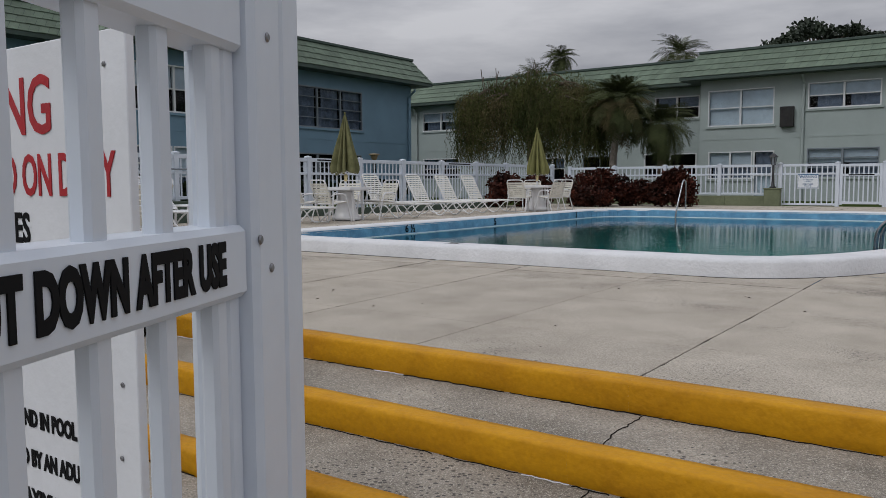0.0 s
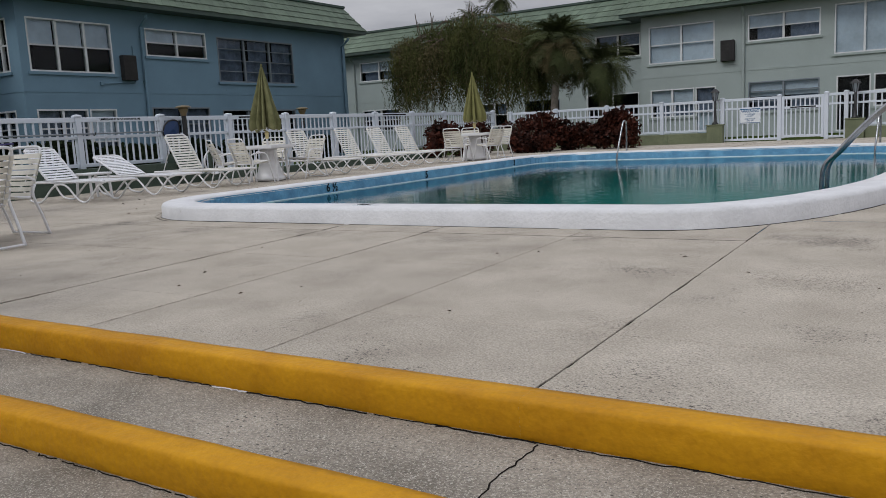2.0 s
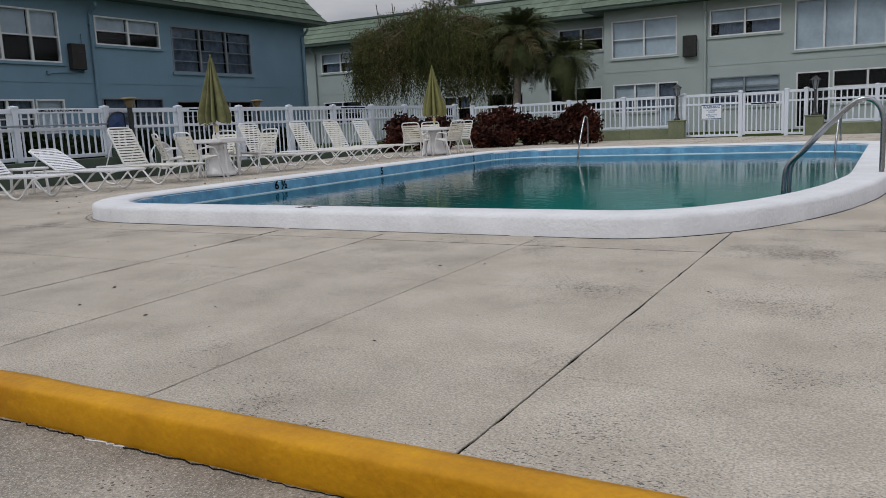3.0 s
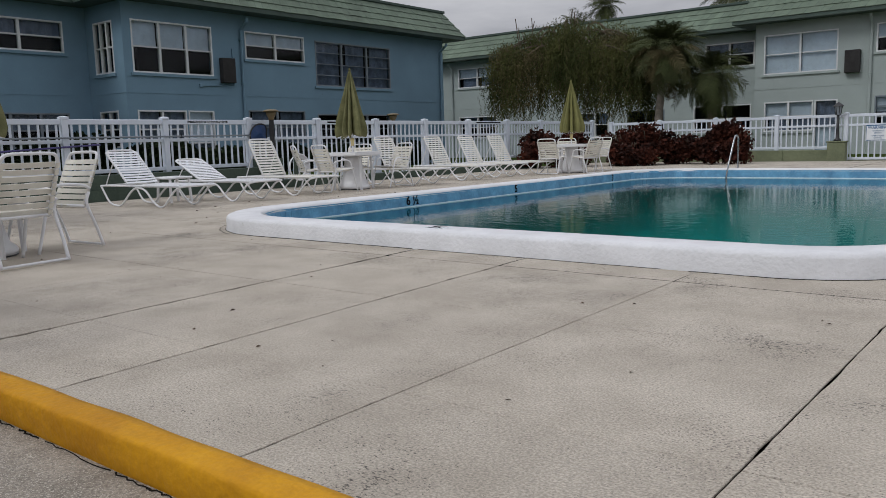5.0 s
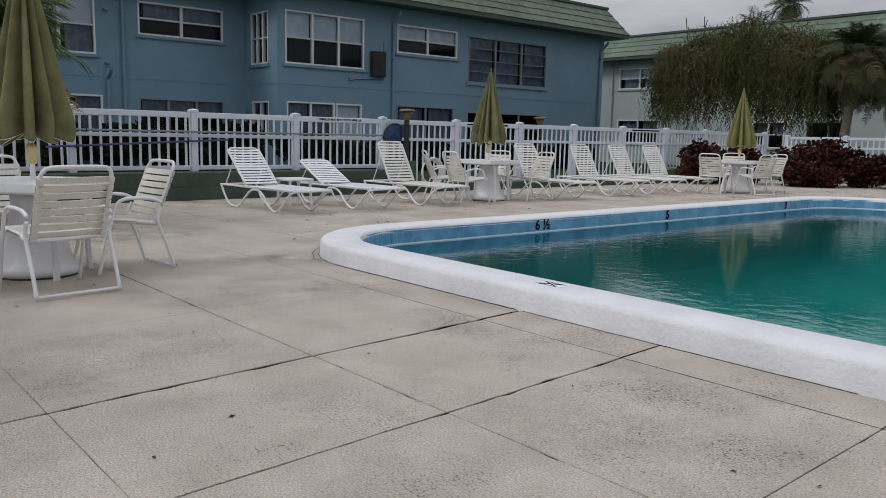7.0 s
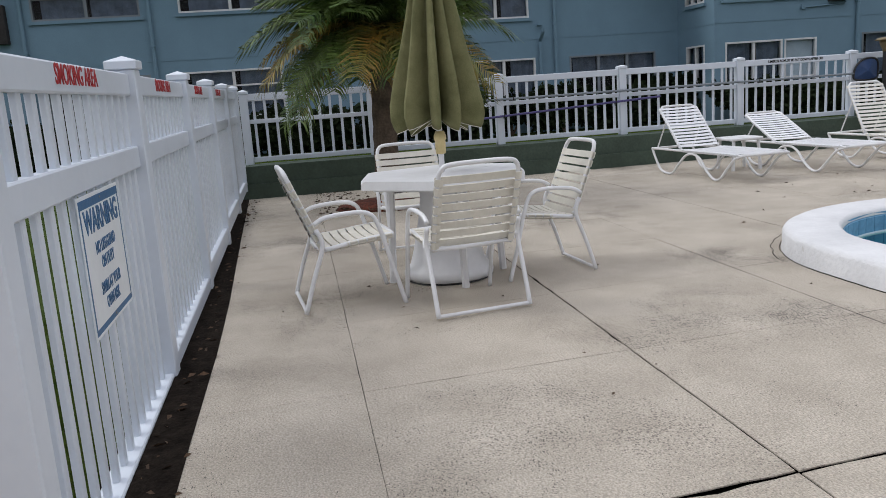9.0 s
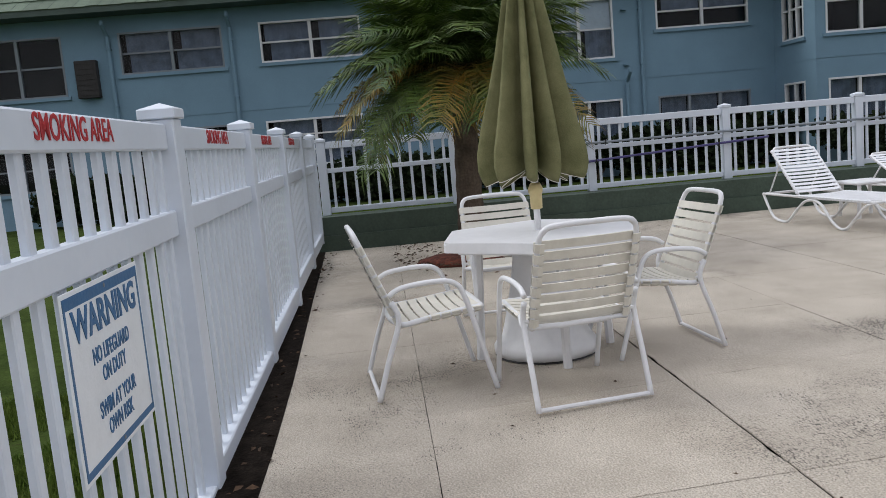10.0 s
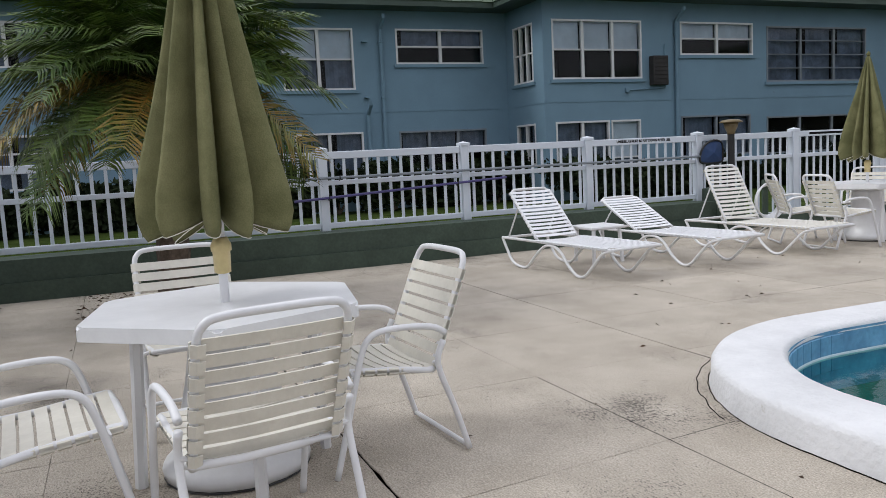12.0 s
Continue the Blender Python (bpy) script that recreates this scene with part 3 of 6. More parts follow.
def build_fence(label, posts, base, top, rails, spacing=0.146, end_scale=1.0, shared=False, foot_rail=None):
    """A picket fence along a row of posts (x, y). base: foot height of each panel; rails: (low, high) heights of the rails."""
    f = thing("fence", (posts[0][0], posts[0][1], base[0]), label, "fence", group="pool fence runs")
    picket_cache = {}
    for i, (x, y) in enumerate(posts):
        if shared and i == 0:
            continue
        foot = base[min(i, len(base) - 1)] if i == 0 else min(base[min(i - 1, len(base) - 1)], base[min(i, len(base) - 1)])
        key = ("post", round(top - foot, 3))
        if key not in picket_cache:
            picket_cache[key] = post_mesh(top - foot)
        turn = math.degrees(math.atan2(posts[min(i + 1, len(posts) - 1)][1] - posts[max(i - 1, 0)][1], posts[min(i + 1, len(posts) - 1)][0] - posts[max(i - 1, 0)][0]))
        turn = round(turn / 90) * 90 + random.uniform(-0.6, 0.6)
        grow = Matrix.Diagonal((end_scale, end_scale, 1, 1)) if i == 0 else Matrix.Identity(4)
        ob = place("post", picket_cache[key], pose(x, y, foot, 0, 0, turn) @ grow, f)
        place("cap", CAP, pose(x, y, top, 0, 0, turn) @ grow, ob)
    for i, ((ax, ay), (bx, by)) in enumerate(zip(posts, posts[1:])):
        foot = base[i]
        length = math.hypot(bx - ax, by - ay)
        ang = math.degrees(math.atan2(by - ay, bx - ax))
        m = pose(ax, ay, 0, 0, 0, ang)
        low_rail = foot_rail[i] if foot_rail else (foot + 0.03, foot + 0.1)
        for k, (z0, z1) in enumerate((low_rail, *rails)):
            thick = 0.044 if foot_rail and k == 0 else 0.026
            part("rail", cube(POST, length - POST, -thick, thick, z0, z1, 0.006, m), VINYL, f)
        inner = length - 2 * POST
        count = max(2, int(inner / spacing))
        step = inner / count
        hi = rails[-1][0] + 0.01
        key = ("picket", round(foot, 3))
        if key not in picket_cache:
            picket_cache[key] = mesh_of("picket", cube(-0.019, 0.019, -0.011, 0.011, foot + 0.09, hi, 0.004), VINYL)
        for k in range(count):
            place("picket", picket_cache[key], m @ pose(POST + step * (k + 0.5), 0, 0), f)
    return f


WEST_X = -13.85
west_ys = [4.065, 5.82, 7.68, 9.58, 11.48, 13.4, 15.3, 17.2, 19.05, 20.95, 22.85, 24.75, 26.45, 28.15]
west = build_fence("white vinyl picket fence on a dark green wall", [(WEST_X, y) for y in west_ys], [0.44] * 5 + [0.06] * 5 + [0.3] * 3, 1.47, ((1.0, 1.06), (1.32, 1.41)))
side_xs = [-4.265, -6.17, -8.02, -9.85, -11.7, -13.5]
side = build_fence("white vinyl picket fence beside the deck edge", [(x, 4.06 + 0.0105 * (x + 4.265)) for x in side_xs], [-0.2, -0.15, -0.08, 0.0, 0.05], 1.465, ((0.978, 1.074), (1.292, 1.386)), spacing=0.128, end_scale=0.95, foot_rail=((-0.13, 0.01), (-0.075, 0.06), (-0.01, 0.125), (0.04, 0.17), (0.06, 0.18)))
stub = build_fence("white vinyl picket fence beside the steps", [(-4.255, 4.06), (-4.255, 2.2), (-4.255, 0.35)], [-0.3, -0.33], 1.45, ((0.965, 1.053), (1.288, 1.38)), spacing=0.103, shared=True)
north_a = build_fence("white vinyl picket fence behind the shrubs", [(WEST_X + 0.75, 28.1), (-11.35, 28.1), (-9.5, 28.1), (-7.65, 28.1), (-5.75, 28.1), (-4.1, 28.1)], [0.32] * 4 + [0.0], 1.38, ((0.98, 1.04), (1.24, 1.32)))
north_b = build_fence("white vinyl picket fence beyond the gate", [(-2.82, 28.1), (-2.3, 28.1), (-0.5, 28.1), (1.35, 28.1), (3.2, 28.1), (5.05, 28.1), (6.9, 28.1), (8.75, 28.1)], [0.0] + [0.32] * 6, 1.38, ((0.98, 1.04), (1.24, 1.32)))
for i, y in enumerate((12.42,)):
    lettering("UMBRELLAS MUST BE PUT DOWN AFTER USE", 0.05, INK, facing(WEST_X + 0.0275, y, 1.367, 0), west, "black stencilled words", squeeze=0.92, bold=0.002)
for y in (16.2, 21.9):
    part("lettering", cube(WEST_X + 0.026, WEST_X + 0.0272, y - 0.6, y + 0.6, 1.35, 1.385), INK, west, "black stencilled words")
for x0, x1 in zip(side_xs[:4], side_xs[1:5]):
    lettering("SMOKING AREA", 0.088, RED, facing((x0 + x1) / 2 - 0.005, 4.0875 + 0.0105 * ((x0 + x1) / 2 + 4.265), 1.346, 90 + 0.6), side, "red stencilled words", squeeze=0.86, bold=0.0012)


# the side fence climbs a little away from the steps
side.matrix_basis = side.matrix_basis @ pose(0, 0, 0, 0, 0.36, 0)


def build_gate_far():
    g = thing("gate", (-3.45, 28.1, 0), "white vinyl picket gate in the far fence", "gate")
    for x in (-4.0, -2.92):
        part("stile", cube(x - 0.04, x + 0.04, 28.07, 28.13, 0.06, 1.3, 0.006), VINYL, g)
    for z0, z1 in ((0.08, 0.16), (0.93, 1.0), (1.22, 1.3)):
        part("rail", cube(-3.96, -2.96, 28.075, 28.125, z0, z1, 0.005), VINYL, g)
    for k in range(8):
        x = -3.9 + k * 0.127
        part("picket", cube(x - 0.019, x + 0.019, 28.088, 28.112, 0.16, 1.22, 0.004), VINYL, g)
    part("lettering", cube(-3.8, -3.1, 28.073, 28.0745, 0.95, 0.985), INK, g, "black stencilled words")
    return g


build_gate_far()


def build_gate_near():
    """The open entrance gate with the stencilled mid rail."""
    end = Vector((-0.591, 1.817, 0))
    ang = math.degrees(math.atan2(-0.912, 0.409))
    m = pose(end.x, end.y, 0, 0, 0, ang)
    g = thing("gate", (end.x, end.y, -0.3), "open white vinyl picket gate at the steps", "gate")
    L = 1.25
    for x0, x1, y in ((-0.0635, 0.02, 0.045), (-0.13, -0.0645, 0.0435), (L - 0.015, L + 0.115, 0.045)):
        part("stile", cube(x0, x1, -y, y, -0.22, 1.06, 0.008, m), VINYL, g)
    for x in (0.036, L - 0.032):
        part("stop_strip", cube(x - 0.015, x + 0.015, -0.022, 0.022, -0.2, 1.03, 0.004, m), VINYL, g)
    for z0, z1 in ((-0.2, -0.12), (0.655, 0.738), (0.934, 1.03)):
        part("rail", cube(0.021, L - 0.017, -0.034, 0.034, z0, z1, 0.007, m), VINYL, g)
    picket = mesh_of("picket", cube(-0.0145, 0.0145, -0.011, 0.011, -0.16, 0.94, 0.005), VINYL)
    for k in range(10):
        place("picket", picket, m @ pose(0.068 + k * 0.108, 0.012, 0), g)
    face = m @ pose(0.081, 0.0352, 0.696, 90, 0, 180)
    lettering("UMBRELLAS MUST BE PUT DOWN AFTER USE", 0.062, INK, face, g, "black stencilled words", squeeze=0.56, bold=0.0032, word_gap=1.35, align="RIGHT")
    for x, z in ((-0.02, 0.958), (0.012, 0.72), (-0.018, 0.684), (0.0, 1.01), (-0.02, 0.2)):
        part("screw", screw_mesh(m, x, z), SCREW, g)
    # set a little further off, along the line from the path's start
    start = Matrix.Translation((0.167, 1.188, 0.785))
    g.matrix_basis = start @ Matrix.Scale(1.06, 4) @ start.inverted() @ g.matrix_basis
    hinge_post = thing("gate_post", tuple(m @ Vector((L + 0.12, 0, GROUND_LOW))), "square white vinyl gate post", "post")
    p = m @ Vector((L + 0.12, 0, GROUND_LOW))
    place("post", post_mesh(1.48), pose(p.x, p.y, p.z, 0, 0, ang), hinge_post)
    place("cap", CAP, pose(p.x, p.y, p.z + 1.48, 0, 0, ang), hinge_post)
    return g


def screw_mesh(m, x, z):
    bm = lathe(bmesh.new(), [(0.0055, 0), (0.006, 0.0015), (0.004, 0.003)], sides=10)
    bmesh.ops.transform(bm, matrix=m @ pose(x, 0.0445, z, -90, 0, 0), verts=bm.verts)
    return bm


build_gate_near()


def build_rule_board():
    b = thing("notice_board", (-1.7, 2.02, GROUND_LOW), "weathered white plywood pool rules board on posts", "sign")
    part("panel", cube(-2.38, -1.095, 2.02, 2.038, -0.12, 1.06, 0.002), BOARD, b)
    for x in (-2.2, -1.3):
        part("leg", cube(x - 0.045, x + 0.045, 2.039, 2.12, GROUND_LOW, 1.0, 0.004), BOARD, b)
    return b


def board_row(b, text, size, z, mat, squeeze, right):
    lettering(text, size, mat, pose(right, 2.0185, z, 90, 0, 0), b, "stencilled words", squeeze=squeeze, bold=0.002, align="RIGHT")


board = build_rule_board()
board_row(board, "WARNING", 0.16, 0.935, RED, 0.8, -1.337)
board_row(board, "NO LIFEGUARD ON DUTY", 0.115, 0.80, RED, 0.62, -1.137)
board_row(board, "POOL RULES", 0.085, 0.695, INK, 0.75, -1.44)
board_row(board, "DECK.", 0.05, 0.52, INK, 0.9, -1.18)
board_row(board, "OF ANY KIND IN POOL AREA.", 0.048, 0.30, INK, 0.72, -1.2)
board_row(board, "ACCOMPANIED BY AN ADULT.", 0.048, 0.215, INK, 0.72, -1.25)
board_row(board, "MAXIMUM WATER", 0.048, 0.13, INK, 0.85, -1.2)
for x, z in ((-1.16, 1.0), (-1.14, 0.42), (-1.18, 0.55), (-1.15, 0.28)):
    bm = lathe(bmesh.new(), [(0.005, 0), (0.005, 0.002), (0.003, 0.003)], sides=8)
    bmesh.ops.transform(bm, matrix=pose(x, 2.0195, z, 90, 0, 0), verts=bm.verts)
    part("screw", bm, SCREW, board)


def build_warning_sign(x, y, z, w, h, heading, label):
    """A flat metal warning sign with a blue border."""
    s = thing("warning_sign", (x, y, z - h / 2), label, "sign")
    m = facing(x, y, z, heading)
    part("panel", cube(-w / 2, w / 2, -h / 2, h / 2, -0.003, 0.0, 0.001, m), SIGN_WHITE, s)
    t = 0.012
    bm = bmesh.new()
    for a in ((-w / 2 + 0.012, w / 2 - 0.012, h / 2 - 0.014 - t * 2.2, h / 2 - 0.012), (-w / 2 + 0.012, w / 2 - 0.012, -h / 2 + 0.012, -h / 2 + 0.014 + t * 1.4), (-w / 2 + 0.012, -w / 2 + 0.012 + t, -h / 2 + 0.026, h / 2 - 0.026), (w / 2 - 0.012 - t, w / 2 - 0.012, -h / 2 + 0.026, h / 2 - 0.026)):
        box(bm, *a, 0.0002, 0.001, 0.0, m)
    part("border", bm, SIGN_BLUE, s, "blue border line")
    lettering("WARNING", h * 0.235, SIGN_BLUE, m @ pose(0, h * 0.3, 0.0012), s, "blue words", squeeze=w / h * 0.72, bold=0.003)
    for text, v in (("NO LIFEGUARD", 0.1), ("ON DUTY", -0.02), ("SWIM AT YOUR", -0.2), ("OWN RISK", -0.32)):
        lettering(text, h * 0.125, SIGN_BLUE, m @ pose(0, h * v, 0.0012), s, "blue words", squeeze=w / h * 0.55, bold=0.0008)
    for sx, sy in ((0, 0.45), (0, -0.45)):
        bm = lathe(bmesh.new(), [(0.006, 0), (0.006, 0.002), (0.004, 0.003)], sides=8)
        bmesh.ops.transform(bm, matrix=m @ pose(sx * w, sy * h, 0), verts=bm.verts)
        part("screw", bm, SCREW, s)
    return s


build_warning_sign(-5.2, 4.0885, 0.755, 0.585, 0.45, 90.6, "white metal warning sign with blue words on the fence")
build_warning_sign(-4.93, 28.064, 0.78, 0.62, 0.46, -90, "white metal warning sign with blue words beside the gate")

# curb walls and the pedestals in them
curb = thing("low_wall", (WEST_X, 8.5, 0), "low dark green painted block wall under the fence", "wall", kind="structure")
for y0, y1 in zip((3.7, 5.6, 7.0, 8.4, 9.8, 11.6), (5.6, 7.0, 8.4, 9.8, 11.6, 13.42)):
    part("block_course", cube(WEST_X - 0.12, WEST_X + 0.12 + 0.28, y0, y1 - 0.0006, -0.1, 0.2, 0.001), CURB, curb)
    part("block_course", cube(WEST_X - 0.12, WEST_X + 0.36, y0, y1 - 0.0006, 0.2006, 0.44, 0.001), CURB, curb)
part("pedestal", cube(WEST_X - 0.1, WEST_X + 0.5, 13.43, 13.86, -0.1, 0.62, 0.012), CURB, curb)
low_curb = thing("low_wall", (WEST_X, 19, 0), "low grey green painted kerb behind the loungers", "wall", kind="structure")
for y0 in (13.9, 16.4, 18.9, 21.4):
    part("block_course", cube(WEST_X + 0.1, WEST_X + 0.4, y0, y0 + 2.48, -0.1, 0.16, 0.01), CURB, low_curb)
north_curb = thing("low_wall", (-9.5, 28, 0), "low olive painted block wall under the far fence", "wall", kind="structure")
for x0, x1 in ((WEST_X, -12.2), (-12.2, -10.6), (-10.6, -9.0), (-9.0, -7.4), (-7.4, -6.15), (-1.8, 0.0), (0.0, 1.8), (1.8, 3.6), (3.6, 5.4), (5.4, 7.2), (7.2, 9.0)):
    part("block_course", cube(x0, x1 - 0.002, 27.85, 28.2, -0.1, 0.32, 0.01), CURB_OLIVE, north_curb)
for x in (-5.92, -2.05):
    part("pedestal", cube(x - 0.24, x + 0.24, 27.75, 28.0, -0.1, 0.53, 0.012), CURB_OLIVE, north_curb)
    part("coping", cube(x - 0.26, x + 0.26, 27.73, 28.02, 0.531, 0.57, 0.008), CURB_OLIVE, north_curb)
# soil strip whose near-black colour also holds the fence's shadow
soil = tagged(part("soil_strip", prism(bmesh.new(), [(-13.49, 3.9), (-4.2, 4.0), (-4.2, 4.27), (-5.3, 4.256), (-6.4, 4.25), (-7.5, 4.225), (-10.3, 4.125), (-13.49, 4.02)], -0.2, 0.003), SOIL), "soil and leaf litter strip with fence shade in its colour", "soil", kind="structure")


# ---------------------------------------------------------------- buildings
def offset_ring(ring, d):
    """A rectilinear ring, counter-clockwise, pushed outward by d."""
    n = len(ring)
    res = []
    for i in range(n):
        a, b, c = Vector(ring[i - 1]), Vector(ring[i]), Vector(ring[(i + 1) % n])
        e0, e1 = (b - a).normalized(), (c - b).normalized()
        n0, n1 = Vector((e0.y, -e0.x)), Vector((e1.y, -e1.x))
        res.append(b + (n0 + n1) * d)
    return res


def build_building(label, ring, visible, wall_mat, z_ground, openings, eave):
    """A two-storey block. ring: plan corners; visible: edges with openings; openings: edge index -> list of (a, b, z0, z1, kind)."""
    base = sum((Vector(p) for p in ring), Vector((0, 0))) / len(ring)
    house = thing("apartment_building", (base.x, base.y, z_ground), label, "building")
    n = len(ring)
    top = eave + 0.02
    for i in range(n):
        p, q = Vector(ring[i]), Vector(ring[(i + 1) % n])
        e = (q - p).normalized()
        o = Vector((e.y, -e.x))
        length = (q - p).length

        def at(u, depth, z):
            v = p + e * u - o * depth
            return (v.x, v.y, z)

        holes = []
        for a, b, z0, z1, kind in openings.get(i, []):
            ua, ub = sorted(((Vector((a, p.y)) - p).dot(e), (Vector((b, p.y)) - p).dot(e))) if abs(e.x) > 0.5 else sorted(((Vector((p.x, a)) - p).dot(e), (Vector((p.x, b)) - p).dot(e)))
            holes.append((ua, ub, z0, z1, kind))
        us = sorted({0.0, length, *[h[0] for h in holes], *[h[1] for h in holes]})
        zs = sorted({z_ground - 0.2, top, *[h[2] for h in holes], *[h[3] for h in holes]})
        bm = bmesh.new()
        for u0, u1 in zip(us, us[1:]):
            for z0, z1 in zip(zs, zs[1:]):
                cu, cz = (u0 + u1) / 2, (z0 + z1) / 2
                if any(h[0] < cu < h[1] and h[2] < cz < h[3] for h in holes):
                    continue
                bm.faces.new([bm.verts.new(at(*c)) for c in ((u0, 0, z0), (u1, 0, z0), (u1, 0, z1), (u0, 0, z1))])
                bm.faces.new([bm.verts.new(at(*c)) for c in ((u0, 0.2, z0), (u0, 0.2, z1), (u1, 0.2, z1), (u1, 0.2, z0))])
        for u0, u1, z0, z1, kind in holes:
            for c in (((u0, z0), (u1, z0)), ((u1, z0), (u1, z1)), ((u1, z1), (u0, z1)), ((u0, z1), (u0, z0))):
                (ua, za), (ub, zb) = c
                bm.faces.new([bm.verts.new(at(*v)) for v in ((ua, 0, za), (ub, 0, zb), (ub, 0.2, zb), (ua, 0.2, za))])
        part("wall", bm, wall_mat, house)
        for h in holes:
            build_window(house, at, *h, wall_mat)
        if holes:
            # interior faces whose near-black colour stands in for unlit rooms
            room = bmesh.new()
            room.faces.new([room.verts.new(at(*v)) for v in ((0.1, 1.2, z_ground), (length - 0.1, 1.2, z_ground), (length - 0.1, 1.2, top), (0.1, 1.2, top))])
            part("room_wall", room, ROOM, house, "interior wall with room shade in its colour")
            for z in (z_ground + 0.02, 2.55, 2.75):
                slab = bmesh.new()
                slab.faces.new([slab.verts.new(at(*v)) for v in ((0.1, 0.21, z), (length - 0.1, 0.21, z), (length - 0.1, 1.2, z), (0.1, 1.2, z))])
                part("floor", slab, ROOM, house, "interior floor with room shade in its colour")
            # narrow band course between the storeys
            part("band", cube_between(at, 0.0, length, -0.012, 0.0, 2.62, 2.72), wall_mat, house)
    # roof: soffit, fascia, mansard courses, cap
    def strip(name, mat, pairs, label=""):
        bm = bmesh.new()
        rings = [[(*v, z) for v in offset_ring(ring, d)] for d, z in pairs]
        loft(bm, rings)
        return part(name, bm, mat, house, label)

    strip("soffit", TRIM_DARK, ((-0.1, eave), (0.72, eave)))
    strip("fascia", TRIM_DARK, ((0.72, eave), (0.74, eave), (0.74, eave + 0.15), (0.7, eave + 0.16)), "dark green gutter board")
    courses = 4
    for k in range(courses):
        d0, d1 = 0.76 - 0.72 * k / courses, 0.76 - 0.72 * (k + 1) / courses - 0.03
        z0, z1 = eave + 0.15 + 1.04 * k / courses, eave + 0.15 + 1.04 * (k + 1) / courses + 0.03
        lo, hi, under = offset_ring(ring, d0 + 0.02), offset_ring(ring, d1), offset_ring(ring, d0 - 0.03)
        verts, faces = [], []
        for i in range(n):
            if i not in visible:
                continue
            a0, b0, a1, b1 = lo[i], lo[(i + 1) % n], hi[i], hi[(i + 1) % n]
            c0, c1 = under[i], under[(i + 1) % n]
            count = max(1, int((b0 - a0).length / 0.31))
            for t in range(-(k % 2), count):
                f0, f1 = max(0.0, (t + 0.5 * (k % 2) + 0.02) / count), min(1.0, (t + 0.5 * (k % 2) + 0.98) / count)
                lift = random.uniform(0, 0.018)
                s = len(verts)
                verts += [(*a0.lerp(b0, f0), z0 + lift), (*a0.lerp(b0, f1), z0 + lift), (*a1.lerp(b1, f1), z1), (*a1.lerp(b1, f0), z1), (*c0.lerp(c1, f1), z0 - 0.015), (*c0.lerp(c1, f0), z0 - 0.015)]
                faces += [(s, s + 1, s + 2, s + 3), (s + 5, s + 4, s + 1, s)]
        course = quads("tile_course", verts, faces, ROOF, house, "row of green roof tiles")
        course["kind"] = "stuff"
    strip("underlay", TRIM_DARK, ((0.7, eave + 0.15), (-0.02, eave + 1.19)))
    strip("roof", TRIM_DARK, ((0.06, eave + 1.17), (0.1, eave + 1.2), (0.1, eave + 1.29), (0.0, eave + 1.31), (-0.3, eave + 1.31)), "dark roof edge")
    bm = bmesh.new()
    bm.faces.new([bm.verts.new((*v, eave + 1.25)) for v in offset_ring(ring, -0.25)])
    part("roof_deck", bm, TRIM_DARK, house)
    return house


def cube_between(at, u0, u1, d0, d1, z0, z1):
    bm = bmesh.new()
    c = [bm.verts.new(at(u, d, z)) for z in (z0, z1) for u, d in ((u0, d0), (u1, d0), (u1, d1), (u0, d1))]
    for f in ((0, 1, 5, 4), (1, 2, 6, 5), (2, 3, 7, 6), (3, 0, 4, 7), (4, 5, 6, 7), (3, 2, 1, 0)):
        bm.faces.new([c[i] for i in f])
    return bm


def add_bar(bm, at, u0, u1, d0, d1, z0, z1):
    c = [bm.verts.new(at(u, d, z)) for z in (z0, z1) for u, d in ((u0, d0), (u1, d0), (u1, d1), (u0, d1))]
    for f in ((0, 1, 5, 4), (1, 2, 6, 5), (2, 3, 7, 6), (3, 0, 4, 7), (4, 5, 6, 7), (3, 2, 1, 0)):
        bm.faces.new([c[i] for i in f])


